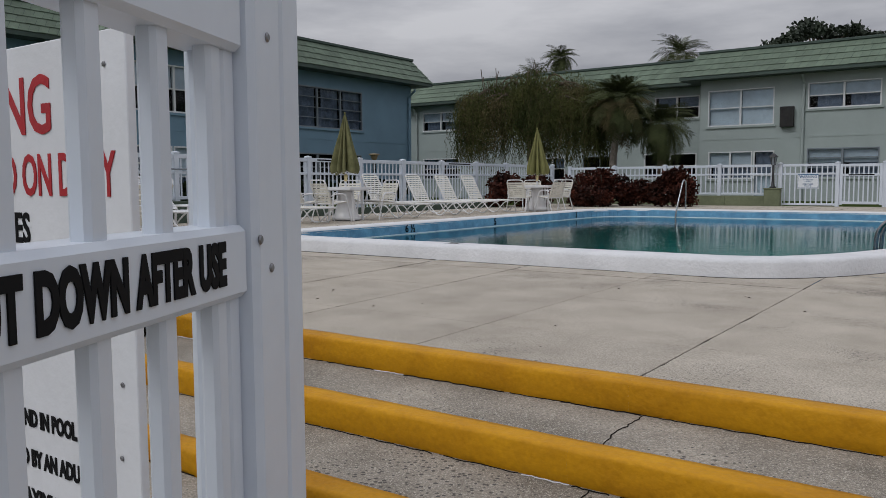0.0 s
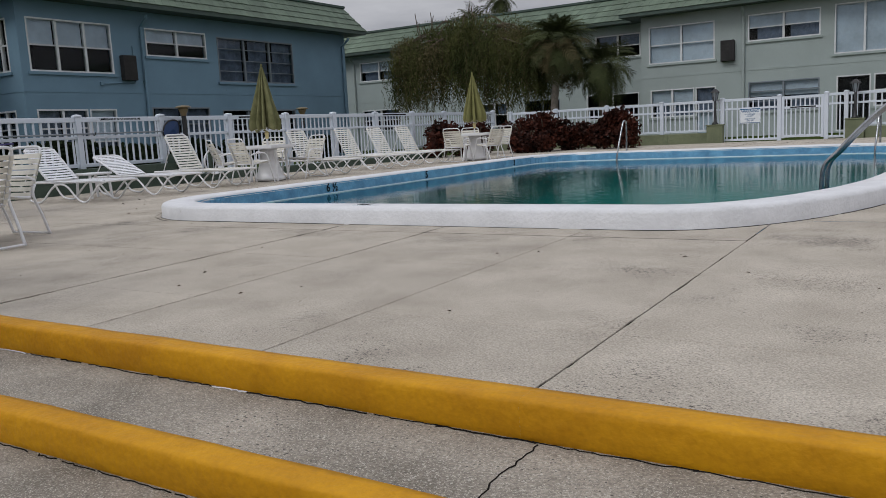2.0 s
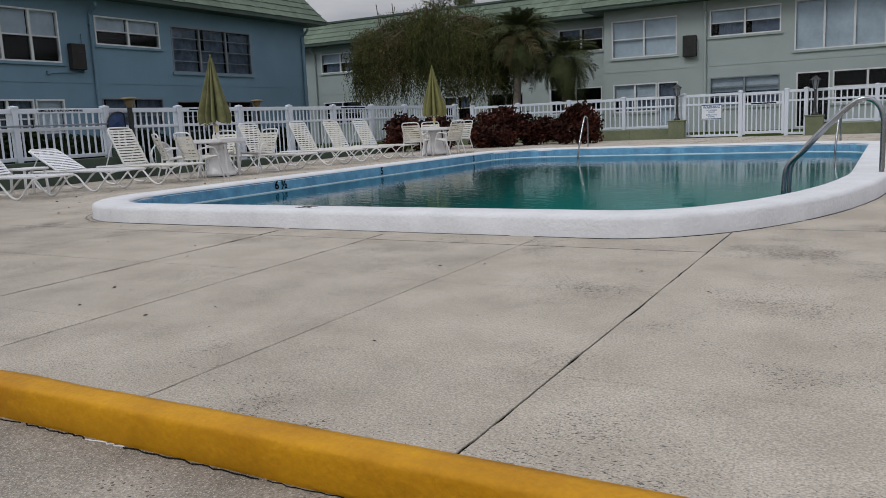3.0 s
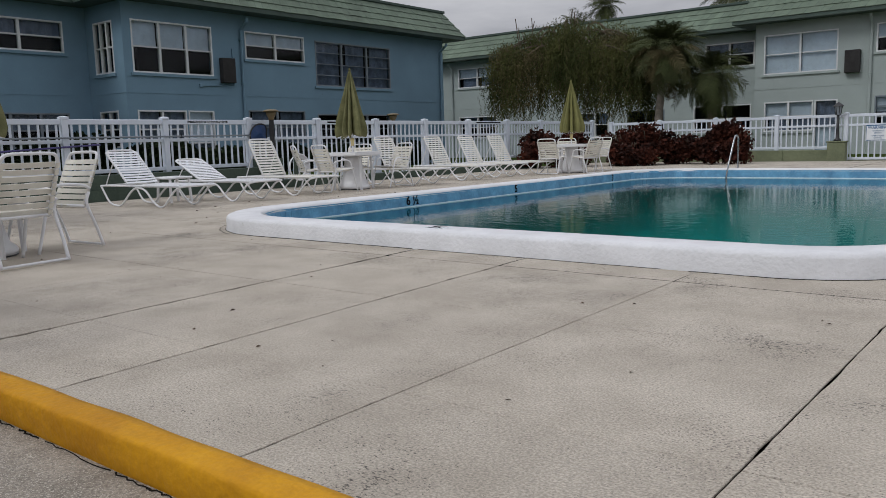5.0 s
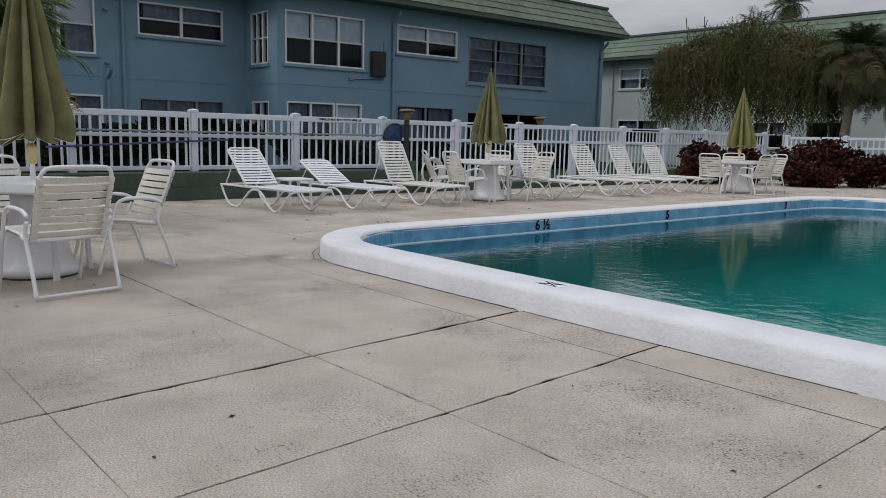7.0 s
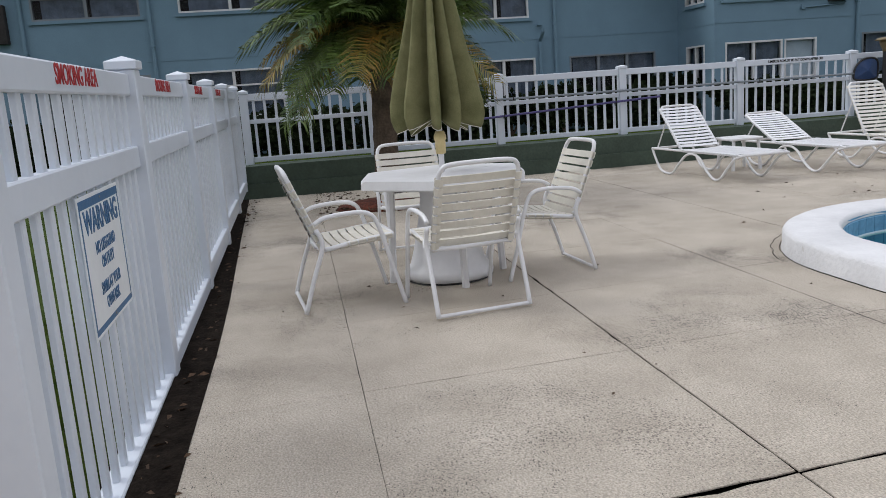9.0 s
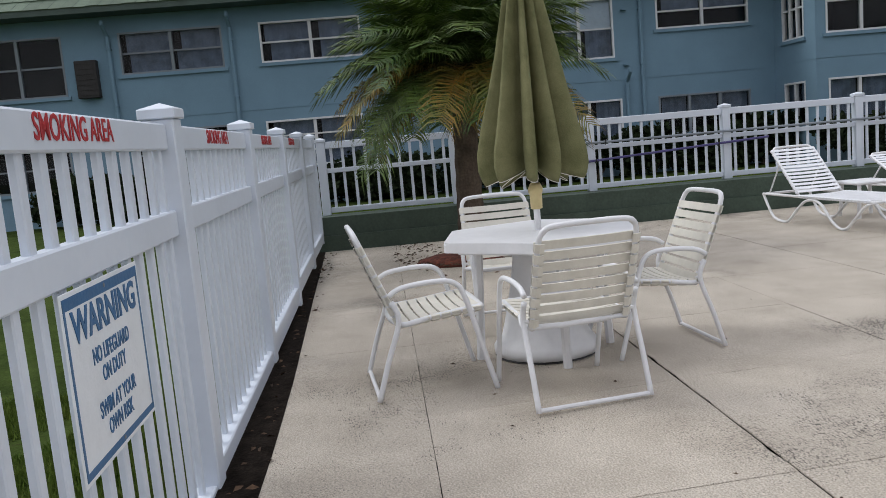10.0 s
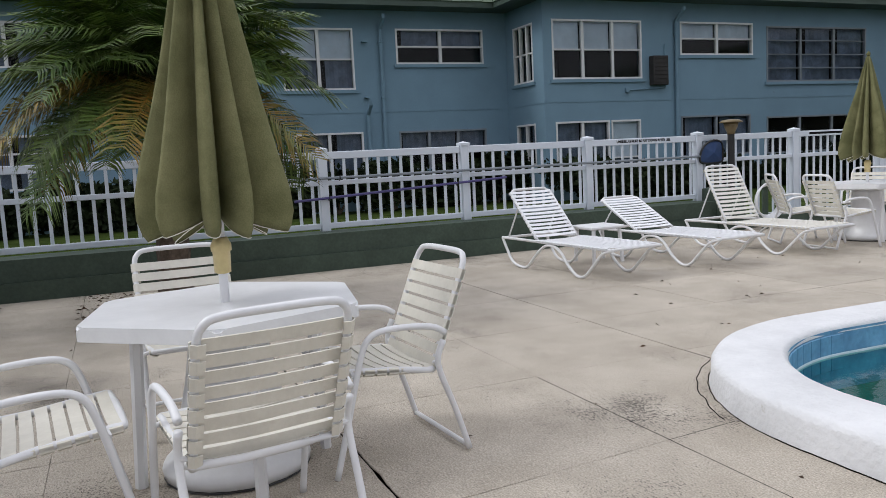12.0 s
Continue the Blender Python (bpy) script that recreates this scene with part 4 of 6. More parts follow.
def build_window(house, at, u0, u1, z0, z1, kind, wall_mat):
    """kind: columns, rows, look of the upper row and of the lower row, frame colour."""
    cols, rows, upper, lower, dark = kind
    mat = FRAME_DARK if dark else FRAME
    w = 0.05
    win = part("window", cube_between(at, u0, u1, 0.06, 0.1, z1 - w, z1), mat, house)
    bm = bmesh.new()
    add_bar(bm, at, u0, u0 + w, -0.015, 0.1, z0, z1 - w)
    add_bar(bm, at, u1 - w, u1, -0.015, 0.1, z0, z1 - w)
    add_bar(bm, at, u0 + w, u1 - w, -0.015, 0.1, z0, z0 + w)
    add_bar(bm, at, u0, u1, -0.015, 0.055, z1 - w, z1)
    for k in range(1, cols):
        u = u0 + (u1 - u0) * k / cols
        add_bar(bm, at, u - 0.04, u + 0.04, 0.0, 0.09, z0 + w, z1 - w)
    for k in range(1, rows):
        z = z0 + (z1 - z0) * k / rows
        for c in range(cols):
            ua, ub = u0 + (u1 - u0) * c / cols + 0.045, u0 + (u1 - u0) * (c + 1) / cols - 0.045
            t = 0.022 if rows < 4 else 0.012
            add_bar(bm, at, ua, ub, 0.01, 0.085, z - t, z + t)
    part("window_frame", bm, mat, win)
    part("window_sill", cube_between(at, u0 - 0.08, u1 + 0.08, -0.06, 0.0, z0 - 0.09, z0 - 0.002), wall_mat, win)
    for c in range(cols):
        ua, ub = u0 + (u1 - u0) * c / cols + 0.04, u0 + (u1 - u0) * (c + 1) / cols - 0.04
        pane = bmesh.new()
        pane.faces.new([pane.verts.new(at(*v)) for v in ((ua, 0.05, z0 + w), (ub, 0.05, z0 + w), (ub, 0.05, z1 - w), (ua, 0.05, z1 - w))])
        p = part("pane", pane, GLASS, win)
        p.visible_shadow = False
        mid = z0 + (z1 - z0) * 0.5
        for look_of, a, b in ((upper, mid, z1), (lower, z0, mid)):
            if look_of:
                # hangings behind the glass, tinted to stand in for its sky reflection
                drop = bmesh.new()
                shift = 0.0 if look_of == BLIND else random.uniform(0, 0.25) * (ub - ua)
                count = 8 if look_of == BLIND else 6
                prev = None
                for k in range(count + 1):
                    if look_of == BLIND:
                        z = a + (b - a) * k / count
                        row = [drop.verts.new(at(ua, 0.14, z)), drop.verts.new(at(ub, 0.14, z))]
                    else:
                        u = ua + shift + (ub - ua - shift) * k / count
                        dd = 0.16 + 0.025 * (k % 2)
                        row = [drop.verts.new(at(u, dd, b)), drop.verts.new(at(u, dd, a))]
                    if prev:
                        drop.faces.new((prev[0], prev[1], row[1], row[0]))
                    prev = row
                part("blind" if look_of == BLIND else "curtain", drop, look_of, win)


B, C, N = BLIND, CURTAIN, None
west_ring = [(-23.36, 16.3), (-23.36, 31.85), (-38.0, 31.85), (-38.0, -18.0), (-25.5, -18.0), (-25.5, 16.3)]
west_openings = {
    # curtains in the upper louvred window are added for its sky reflection
    0: [(16.58, 19.5, 3.24, 4.85, (3, 2, B, N, False)), (20.85, 23.56, 3.9, 4.85, (2, 2, B, N, False)), (24.1, 28.3, 3.1, 4.78, (3, 4, C, C, True)),
        (16.62, 18.36, 0.9, 2.1, (2, 2, C, C, False)), (18.42, 19.42, 0.0, 2.1, (1, 2, B, C, False)), (20.85, 23.46, 0.95, 2.15, (2, 2, C, C, True)), (24.1, 28.2, 0.9, 2.05, (3, 2, N, N, True))],
    4: [(12.88, 15.55, 3.92, 4.89, (2, 2, C, N, False)), (9.7, 11.66, 3.24, 4.88, (2, 2, B, C, False)), (1.93, 4.65, 3.85, 4.93, (2, 2, C, C, False)), (-1.78, 0.94, 3.82, 4.93, (2, 2, C, C, True)), (-5.6, -3.25, 3.38, 4.95, (2, 2, N, N, True)),
        (12.85, 15.55, 1.0, 2.08, (3, 2, C, N, True)), (9.9, 11.8, 0.95, 2.1, (2, 2, C, C, False)), (1.85, 4.5, 1.0, 2.3, (2, 3, C, C, False)), (-1.7, 1.0, 1.0, 2.3, (2, 2, N, N, True)), (-10.5, -9.3, 3.0, 4.9, (1, 2, N, N, True)), (-6.0, -3.4, 0.9, 2.1, (2, 2, N, N, True))],
    5: [(-25.04, -23.91, 3.24, 4.84, (3, 2, N, N, False)), (-25.0, -23.9, 0.95, 2.1, (2, 2, C, N, False))],
}
build_building("blue grey two storey apartment block with green mansard roof", west_ring, (0, 1, 4, 5), WALL_BLUE, -0.1, west_openings, 5.37)
north_ring = [(-33.0, 39.3), (-11.3, 39.3), (-11.3, 37.5), (16.0, 37.5), (16.0, 52.0), (-33.0, 52.0)]
north_openings = {
    0: [(-28.2, -25.6, 3.8, 4.86, (2, 2, B, C, False)), (-14.1, -11.9, 3.8, 4.86, (2, 2, C, N, False)), (-28.2, -25.6, 1.0, 2.2, (2, 2, C, N, False)), (-14.6, -12.0, 0.95, 2.15, (2, 2, N, N, False)),
        (-17.9, -16.0, 0.0, 2.1, (2, 1, N, N, True)), (-21.2, -18.9, 0.9, 2.1, (3, 2, C, N, False)), (-22.5, -20.0, 3.8, 4.86, (2, 2, C, N, False)), (-18.6, -16.2, 3.8, 4.86, (2, 2, C, N, False))],
    2: [(-10.95, -8.15, 3.22, 4.8, (2, 2, B, B, False)), (-6.82, -4.1, 3.79, 4.86, (2, 2, B, C, False)), (-3.6, 0.6, 3.0, 4.9, (4, 1, B, B, False)), (-10.9, -9.0, 0.9, 2.1, (2, 2, B, C, False)), (-8.95, -8.1, 0.0, 2.1, (1, 2, C, B, False)),
        (-6.8, -4.1, 0.95, 2.15, (2, 3, B, C, True)), (-3.5, -2.3, 0.0, 2.15, (1, 1, N, N, False)), (-2.2, 1.4, 0.9, 2.15, (3, 2, N, N, False)), (2.5, 5.3, 3.8, 4.9, (2, 2, B, N, False)), (2.5, 5.3, 0.9, 2.15, (2, 2, N, N, False))],
}
build_building("sage grey two storey apartment block with green mansard roof", north_ring, (0, 1, 2, 5), WALL_GREY, -0.1, north_openings, 5.26)


def build_air_conditioner(x, y, z, heading, w, h):
    a = thing("air_conditioner", (x, y, z), "brown window air conditioner hung on the wall", "air conditioner", group="wall air conditioners")
    m = pose(x, y, z, 0, 0, heading)
    part("case", cube(-w / 2, w / 2, -0.22, -0.001, -h / 2, h / 2, 0.015, m), AC_BROWN, a)
    for k in range(7):
        zz = -h / 2 + 0.08 + (h - 0.16) * k / 6
        part("slat", cube(-w / 2 + 0.05, w / 2 - 0.05, -0.232, -0.221, zz - 0.012, zz + 0.012, 0.0, m), AC_BROWN, a)
    return a


build_air_conditioner(-23.36, 20.0, 3.45, 90, 0.52, 0.82)
build_air_conditioner(-25.5, -2.65, 3.77, 90, 0.56, 0.98)
build_air_conditioner(-7.6, 37.5, 3.5, 0, 0.54, 0.86)


def build_downspout(x, y, label="painted metal downspout on the wall", mat=WALL_BLUE, top=5.2, nudge=(0.07, 0)):
    d = thing("downspout", (x + nudge[0], y + nudge[1], -0.1), label, "pipe", group="downspouts")
    px, py = x + nudge[0], y + nudge[1]
    part("pipe", tube(bmesh.new(), [(px, py, -0.1), (px, py, top - 0.35), (px + nudge[0] * 5, py + nudge[1] * 5, top - 0.08), (px + nudge[0] * 5, py + nudge[1] * 5, top)], 0.055, 8), mat, d)
    for z in (1.2, 3.0, 4.5):
        part("strap", cube(px - 0.065, px + 0.065, py - 0.065, py + 0.065, z, z + 0.04), mat, d)
    return d


for x, y in ((-23.36, 20.66), (-25.5, 12.42), (-25.5, 1.17), (-25.5, -2.03), (-23.36, 31.6)):
    build_downspout(x, y)
build_downspout(-25.5, 11.95, top=2.9)
build_downspout(-6.98, 37.5, mat=WALL_GREY, nudge=(0, -0.07))
build_downspout(-28.6, 39.3, mat=WALL_GREY, nudge=(0, -0.07))


conduit = thing("conduit", (-23.34, 20.2, 2.95), "thin painted conduit on the wall below the air conditioner", "pipe")
part("pipe", tube(bmesh.new(), [(-23.33, 20.28, 4.2), (-23.33, 20.28, 2.98), (-23.33, 19.0, 2.92)], 0.022, 6), WALL_BLUE, conduit)
part("junction_box", cube(-23.359, -23.29, 18.9, 19.02, 2.86, 2.98, 0.008), WALL_BLUE, conduit)


# ---------------------------------------------------------------- furniture
def strap(bm, a, b, width, along, thick=0.005, sag=0.012, wrap=0.018):
    """A flat vinyl strap from a to b, wrapped round the bars at both ends. along: the way of its width."""
    a, b, along = Vector(a), Vector(b), Vector(along).normalized()
    run = (b - a).normalized()
    up = run.cross(along).normalized()
    if up.z < 0 and abs(up.z) > 0.2:
        up = -up
    pts = [a + run * 0.024 - up * wrap * 0.9, a - up * wrap * 1.0, a - run * wrap - up * 0.007, a - run * wrap + up * 0.007, a + up * wrap * 0.8]
    for k in range(1, 6):
        f = k / 6
        pts.append(a.lerp(b, f) + up * (wrap * 0.8 - sag * 4 * f * (1 - f)))
    pts += [b + up * wrap * 0.8, b + run * wrap + up * 0.007, b + run * wrap - up * 0.007, b - up * wrap * 1.0, b - run * 0.024 - up * wrap * 0.9]
    prev = None
    for i, p in enumerate(pts):
        row = [bm.verts.new(p - along * width / 2), bm.verts.new(p + along * width / 2), bm.verts.new(p + along * width / 2 - up * thick), bm.verts.new(p - along * width / 2 - up * thick)]
        if prev:
            for k in range(4):
                bm.faces.new((prev[k], prev[(k + 1) % 4], row[(k + 1) % 4], row[k]))
        prev = row
    return bm


def build_chair(place_at, strap_mat=STRAP_CREAM, label="", group=""):
    """A strap armchair that faces +x."""
    ch = thing("armchair", Matrix.Identity(4), label, "chair", group)
    half, r = 0.275, 0.0138
    for s in (-1, 1):
        y = s * half
        side_bar = smooth_path([(0.30, y, 0.0), (0.24, y, 0.22), (0.17, y, 0.48), (0.12, y, 0.56), (0.02, y, 0.578), (-0.14, y, 0.565), (-0.21, y, 0.53)], 4)
        part("arm", tube(bmesh.new(), side_bar, r), FRAME_WHITE, ch, smooth=True)
        part("leg", tube(bmesh.new(), smooth_path([(-0.30, y, 0.012), (-0.24, y, 0.2), (-0.17, y, 0.4), (-0.2, y, 0.5)], 4), r), FRAME_WHITE, ch, smooth=True)
    part("stretcher", tube(bmesh.new(), [(-0.296, -half, 0.022), (-0.296, half, 0.022)], 0.011), FRAME_WHITE, ch)
    w = half - 0.042
    tilt = lambda z: -0.155 - (z - 0.36) * 0.40
    loop = [(tilt(0.36), -w, 0.36), (tilt(0.5), -w, 0.5), (tilt(0.76), -w, 0.76), (tilt(0.83), -w + 0.02, 0.83), (tilt(0.85), -w + 0.075, 0.85), (tilt(0.853), 0, 0.853), (tilt(0.85), w - 0.075, 0.85), (tilt(0.83), w - 0.02, 0.83), (tilt(0.76), w, 0.76), (tilt(0.5), w, 0.5), (tilt(0.36), w, 0.36)]
    part("back_frame", tube(bmesh.new(), smooth_path(loop, 3), r), FRAME_WHITE, ch, smooth=True)
    seat_loop = [(-0.17, -w, 0.375), (0.0, -w, 0.395), (0.22, -w, 0.42), (0.26, -w + 0.04, 0.42), (0.26, w - 0.04, 0.42), (0.22, w, 0.42), (0.0, w, 0.395), (-0.17, w, 0.375)]
    part("seat_frame", tube(bmesh.new(), smooth_path(seat_loop, 3, True), r, closed=True), FRAME_WHITE, ch, smooth=True)
    for s in (-1, 1):
        part("bracket", tube(bmesh.new(), [(0.2, s * w, 0.418), (0.205, s * half, 0.405)], 0.01), FRAME_WHITE, ch)
        part("bracket", tube(bmesh.new(), [(-0.168, s * w, 0.4), (-0.175, s * half, 0.41)], 0.01), FRAME_WHITE, ch)
    for k in range(8):
        x = -0.14 + k * 0.053
        z = 0.378 + (x + 0.17) * 0.1
        part("strap", strap(bmesh.new(), (x, -w, z), (x, w, z), 0.043, (1, 0, 0.1)), strap_mat, ch)
    for k in range(8):
        z = 0.40 + k * 0.0518
        part("strap", strap(bmesh.new(), (tilt(z), w, z), (tilt(z), -w, z), 0.043, (-0.4, 0, 1), sag=0.006), strap_mat, ch)
    ch.matrix_basis = place_at
    return ch


def chair_at(x, y, heading):
    return pose(x, y, 0, 0, 0, heading)


first_chair = build_chair(chair_at(-6.866, 5.647, 189), STRAP_CREAM, "white framed armchair with cream vinyl straps at a table", "chairs round the tables")
for x, y, heading in ((-7.54, 6.3, 274), (-7.25, 4.98, 96), (-8.42, 5.62, 4),
                      (-11.05, 13.12, 82), (-11.75, 13.2, 60), (-11.0, 14.62, 262), (-11.85, 14.5, 300),
                      (-10.55, 19.95, 95), (-9.85, 20.35, 165), (-10.95, 21.35, 300), (-10.2, 21.5, 250)):
    copy_thing(first_chair, chair_at(x, y, heading))


def build_table(x, y, turn, radius, label):
    """A hexagonal plastic table on a drum-shaped pedestal."""
    t = thing("table", (x, y, 0), label, "table", "patio tables")
    ring = [(x + radius * math.cos(radians(turn + 60 * k)), y + radius * math.sin(radians(turn + 60 * k))) for k in range(6)]
    soft_ring = []
    for k in range(6):
        a, b, c = Vector(ring[k - 1]), Vector(ring[k]), Vector(ring[(k + 1) % 6])
        for f in (0.06, 0.02):
            soft_ring.append(tuple(b.lerp(a, f)))
        for f in (0.02, 0.06):
            soft_ring.append(tuple(b.lerp(c, f)))
    part("tabletop", prism(bmesh.new(), soft_ring, 0.655, 0.71, 0.012), FRAME_WHITE, t, "white moulded plastic top")
    inner = [(x + (px - x) * 0.86, y + (py - y) * 0.86) for px, py in soft_ring]
    part("apron", prism(bmesh.new(), inner, 0.635, 0.655), FRAME_WHITE, t)
    part("pedestal", lathe(bmesh.new(), [(0.30, 0.014), (0.305, 0.05), (0.29, 0.075), (0.25, 0.11), (0.225, 0.2), (0.18, 0.4), (0.155, 0.56), (0.17, 0.63)], (x, y, 0), 24, lambda a, k: (1.0 if k < 3 else 1.0 + 0.035 * math.cos(8 * a), 0)), FRAME_WHITE, t, "fluted drum base", smooth=True)
    # added black ring that draws the dark shadow line below the drum
    part("rubber_foot", lathe(bmesh.new(), [(0.292, 0.0), (0.302, 0.006), (0.296, 0.0138)], (x, y, 0), 24), BLACK, t, "black ring drawn as shade under the base")
    for k in range(4):
        a = radians(turn + 45 + 90 * k)
        part("leg", tube(bmesh.new(), [(x + 0.36 * math.cos(a), y + 0.36 * math.sin(a), 0.62), (x + 0.39 * math.cos(a), y + 0.39 * math.sin(a), 0.0)], 0.025, 6), FRAME_WHITE, t)
    return t


def build_umbrella(x, y, label, mat, width=0.3, top=2.24, low=1.0, folds=9):
    """A closed patio umbrella: a pole and a hanging pleated canopy."""
    u = thing("umbrella", (x, y, 0.02), label, "umbrella", "closed umbrellas")
    part("pole", tube(bmesh.new(), [(x, y, 0.02), (x, y, top - 0.04)], 0.019, 10), FRAME_WHITE, u, smooth=True)
    part("tilt_joint", lathe(bmesh.new(), [(0.022, 0.83), (0.034, 0.835), (0.036, 0.92), (0.042, 0.925), (0.042, 0.95), (0.028, 0.98)], (x, y, 0), 12), CREAM_PLASTIC, u, "cream plastic tilt collar", smooth=True)
    rnd = random.Random(int(x * 100))
    # each panel hangs as a flap folded round to one side
    width_of = [rnd.uniform(0.74, 1.08) for _ in range(folds)]
    drop = [rnd.uniform(-0.05, 0.01) for _ in range(folds)]
    crest = [rnd.uniform(0.55, 0.8) for _ in range(folds)]
    length = top - low
    shape = [(0.22, 0.70), (0.1, 0.84), (0.02, 0.85), (0.0, 0.88), (0.02, 0.935), (0.06, 0.985), (0.12, 0.975), (0.22, 0.875), (0.36, 0.72), (0.5, 0.575), (0.64, 0.43), (0.78, 0.29), (0.9, 0.165), (0.96, 0.1), (0.99, 0.06), (1.0, 0.03)]
    per = 16

    def wave(a, k):
        f, _ = shape[k]
        i = a / (2 * math.pi) * folds
        n = int(i + 1e-6) % folds
        t = max(0.0, i - int(i + 1e-6))
        c = crest[n]
        lobe = math.sin(0.5 * math.pi * t / c) ** 1.0 if t < c else math.cos(0.5 * math.pi * (t - c) / (1 - c)) ** 0.8
        depth = 0.3 + 0.6 * (1 - f) ** 0.5
        sway = 1 + 0.03 * math.sin(9 * f + 2.1 * n) * lobe
        droop = (drop[n] * lobe + 0.075 * (1 - lobe)) * max(0.0, 1 - f * 5)
        return ((1 - depth) + depth * lobe * width_of[n]) * sway, droop

    rows = [(width * r, low + f * length) for f, r in shape]
    part("canopy", lathe(bmesh.new(), rows, (x, y, 0), folds * per, wave), mat, u, smooth=True)
    hem = []
    for i in range(folds * per):
        a = 2 * math.pi * i / (folds * per)
        f, dz = wave(a, 3)
        hem.append((x + rows[3][0] * f * math.cos(a), y + rows[3][0] * f * math.sin(a), rows[3][1] + dz))
    part("hem", tube(bmesh.new(), hem, 0.0022, 4, closed=True), STRAP_CREAM, u, "pale stitched hem")
    part("finial", lathe(bmesh.new(), [(0.012, top - 0.01), (0.024, top + 0.01), (0.018, top + 0.035), (0.004, top + 0.05)], (x, y, 0), 10), mat, u, smooth=True)
    for k in range(folds):
        a = 2 * math.pi * (k + 0.5) / folds
        part("rib", tube(bmesh.new(), [(x + 0.02 * math.cos(a), y + 0.02 * math.sin(a), low + 0.75 * length), (x + width * 0.22 * math.cos(a), y + width * 0.22 * math.sin(a), low + 0.12)], 0.006, 5), FRAME_WHITE, u)
    return u


for (tx, ty, turn, radius), mat, words in (((-7.605, 5.685, 50, 0.60), CANVAS, "beside the near fence"), ((-11.35, 13.9, 20, 0.6), CANVAS, "among the loungers"), ((-10.45, 20.7, 35, 0.55), CANVAS_YELLOW, "beside the red shrubs")):
    build_table(tx, ty, turn, radius, "white hexagonal plastic patio table " + words)
    build_umbrella(tx, ty, ("olive green" if mat is CANVAS else "yellow green") + " closed umbrella standing through a patio table", mat, 0.302 if tx > -8 else 0.325, 2.4 if tx > -8 else 2.24)


def build_lounger(place_at, top_z, mat, label):
    """A strap sun lounger; head at local x 0, foot at x 1.95. top_z: height of the raised back."""
    lo = thing("sun_lounger", Matrix.Identity(4), label, "sun lounger", "sun loungers beside the pool")
    half, r = 0.30, 0.0155
    for s in (-1, 1):
        y = s * half
        legs = smooth_path([(0.0, y, 0.32), (0.08, y, 0.2), (0.2, y, 0.06), (0.36, y, 0.016), (0.5, y, 0.03), (0.66, y, 0.16), (0.82, y, 0.27), (0.98, y, 0.29), (1.12, y, 0.24), (1.26, y, 0.1), (1.4, y, 0.018), (1.52, y, 0.03), (1.64, y, 0.13), (1.8, y, 0.27), (1.95, y, 0.315)], 4)
        part("leg", tube(bmesh.new(), legs, r), FRAME_WHITE, lo, smooth=True)
        part("side_rail", tube(bmesh.new(), smooth_path([(0.0, y, 0.32), (0.2, y, 0.322), (0.7, y, 0.32), (1.3, y, 0.325), (1.95, y, 0.315)], 4), r), FRAME_WHITE, lo, smooth=True)
    for x in (0.02, 1.93):
        part("cross_bar", tube(bmesh.new(), [(x, -half, 0.318), (x, half, 0.318)], r), FRAME_WHITE, lo)
    w = half - 0.035
    pivot, length = (0.66, 0.325), 0.76
    rise = math.asin(min(0.98, (top_z - 0.335) / length))
    at_back = lambda d, y: (pivot[0] - d * math.cos(rise), y, pivot[1] + d * math.sin(rise))
    loop = [at_back(0, -w), at_back(0.4, -w), at_back(length - 0.1, -w), at_back(length - 0.02, -w + 0.04), at_back(length, -w + 0.1), at_back(length, w - 0.1), at_back(length - 0.02, w - 0.04), at_back(length - 0.1, w), at_back(0.4, w), at_back(0, w)]
    part("back_frame", tube(bmesh.new(), smooth_path(loop, 3), r), FRAME_WHITE, lo, smooth=True)
    for s in (-1, 1):
        part("prop", tube(bmesh.new(), [at_back(0.5, s * w), (max(0.03, pivot[0] - 0.5 * math.cos(rise) - 0.22), s * (half - 0.03), 0.325)], 0.009), FRAME_WHITE, lo)
    for k in range(13):
        d = 0.05 + k * 0.0545
        a, b = at_back(d, w), at_back(d, -w)
        part("strap", strap(bmesh.new(), a, b, 0.033, (math.cos(rise), 0, -math.sin(rise)), sag=0.006), mat, lo)
    for k in range(21):
        x = 0.74 + k * 0.0565
        z = 0.325
        part("strap", strap(bmesh.new(), (x, -half, z), (x, half, z), 0.035, (1, 0, 0), sag=0.01), mat, lo)
    lo.matrix_basis = place_at
    return lo


build_lounger(pose(-12.47, 9.7, 0, 0, 0, 5), 0.87, STRAP_WHITE, "white strap sun lounger with raised back beside the wall")
build_lounger(pose(-12.45, 11.0, 0, 0, 0, 4), 0.69, STRAP_WHITE, "white strap sun lounger with low back beside the wall")
upright = build_lounger(pose(-12.47, 12.32, 0, 0, 0, 3), 1.0, STRAP_OFF, "off-white strap sun lounger with steep raised back")
for y, turn in ((15.6, -2), (17.25, -3), (18.5, -2), (19.75, -4)):
    copy_thing(upright, pose(-12.44, y, 0, 0, 0, turn))


def build_side_table(x, y):
    t = thing("side_table", (x, y, 0), "small white plastic side table between loungers", "side table")
    part("top", cube(x - 0.22, x + 0.22, y - 0.22, y + 0.22, 0.38, 0.42, 0.012), FRAME_WHITE, t)
    for sx in (-1, 1):
        for sy in (-1, 1):
            part("leg", tube(bmesh.new(), [(x + sx * 0.19, y + sy * 0.19, 0.0), (x + sx * 0.17, y + sy * 0.17, 0.38)], 0.024, 6), FRAME_WHITE, t)
    return t


build_side_table(-11.95, 10.37)


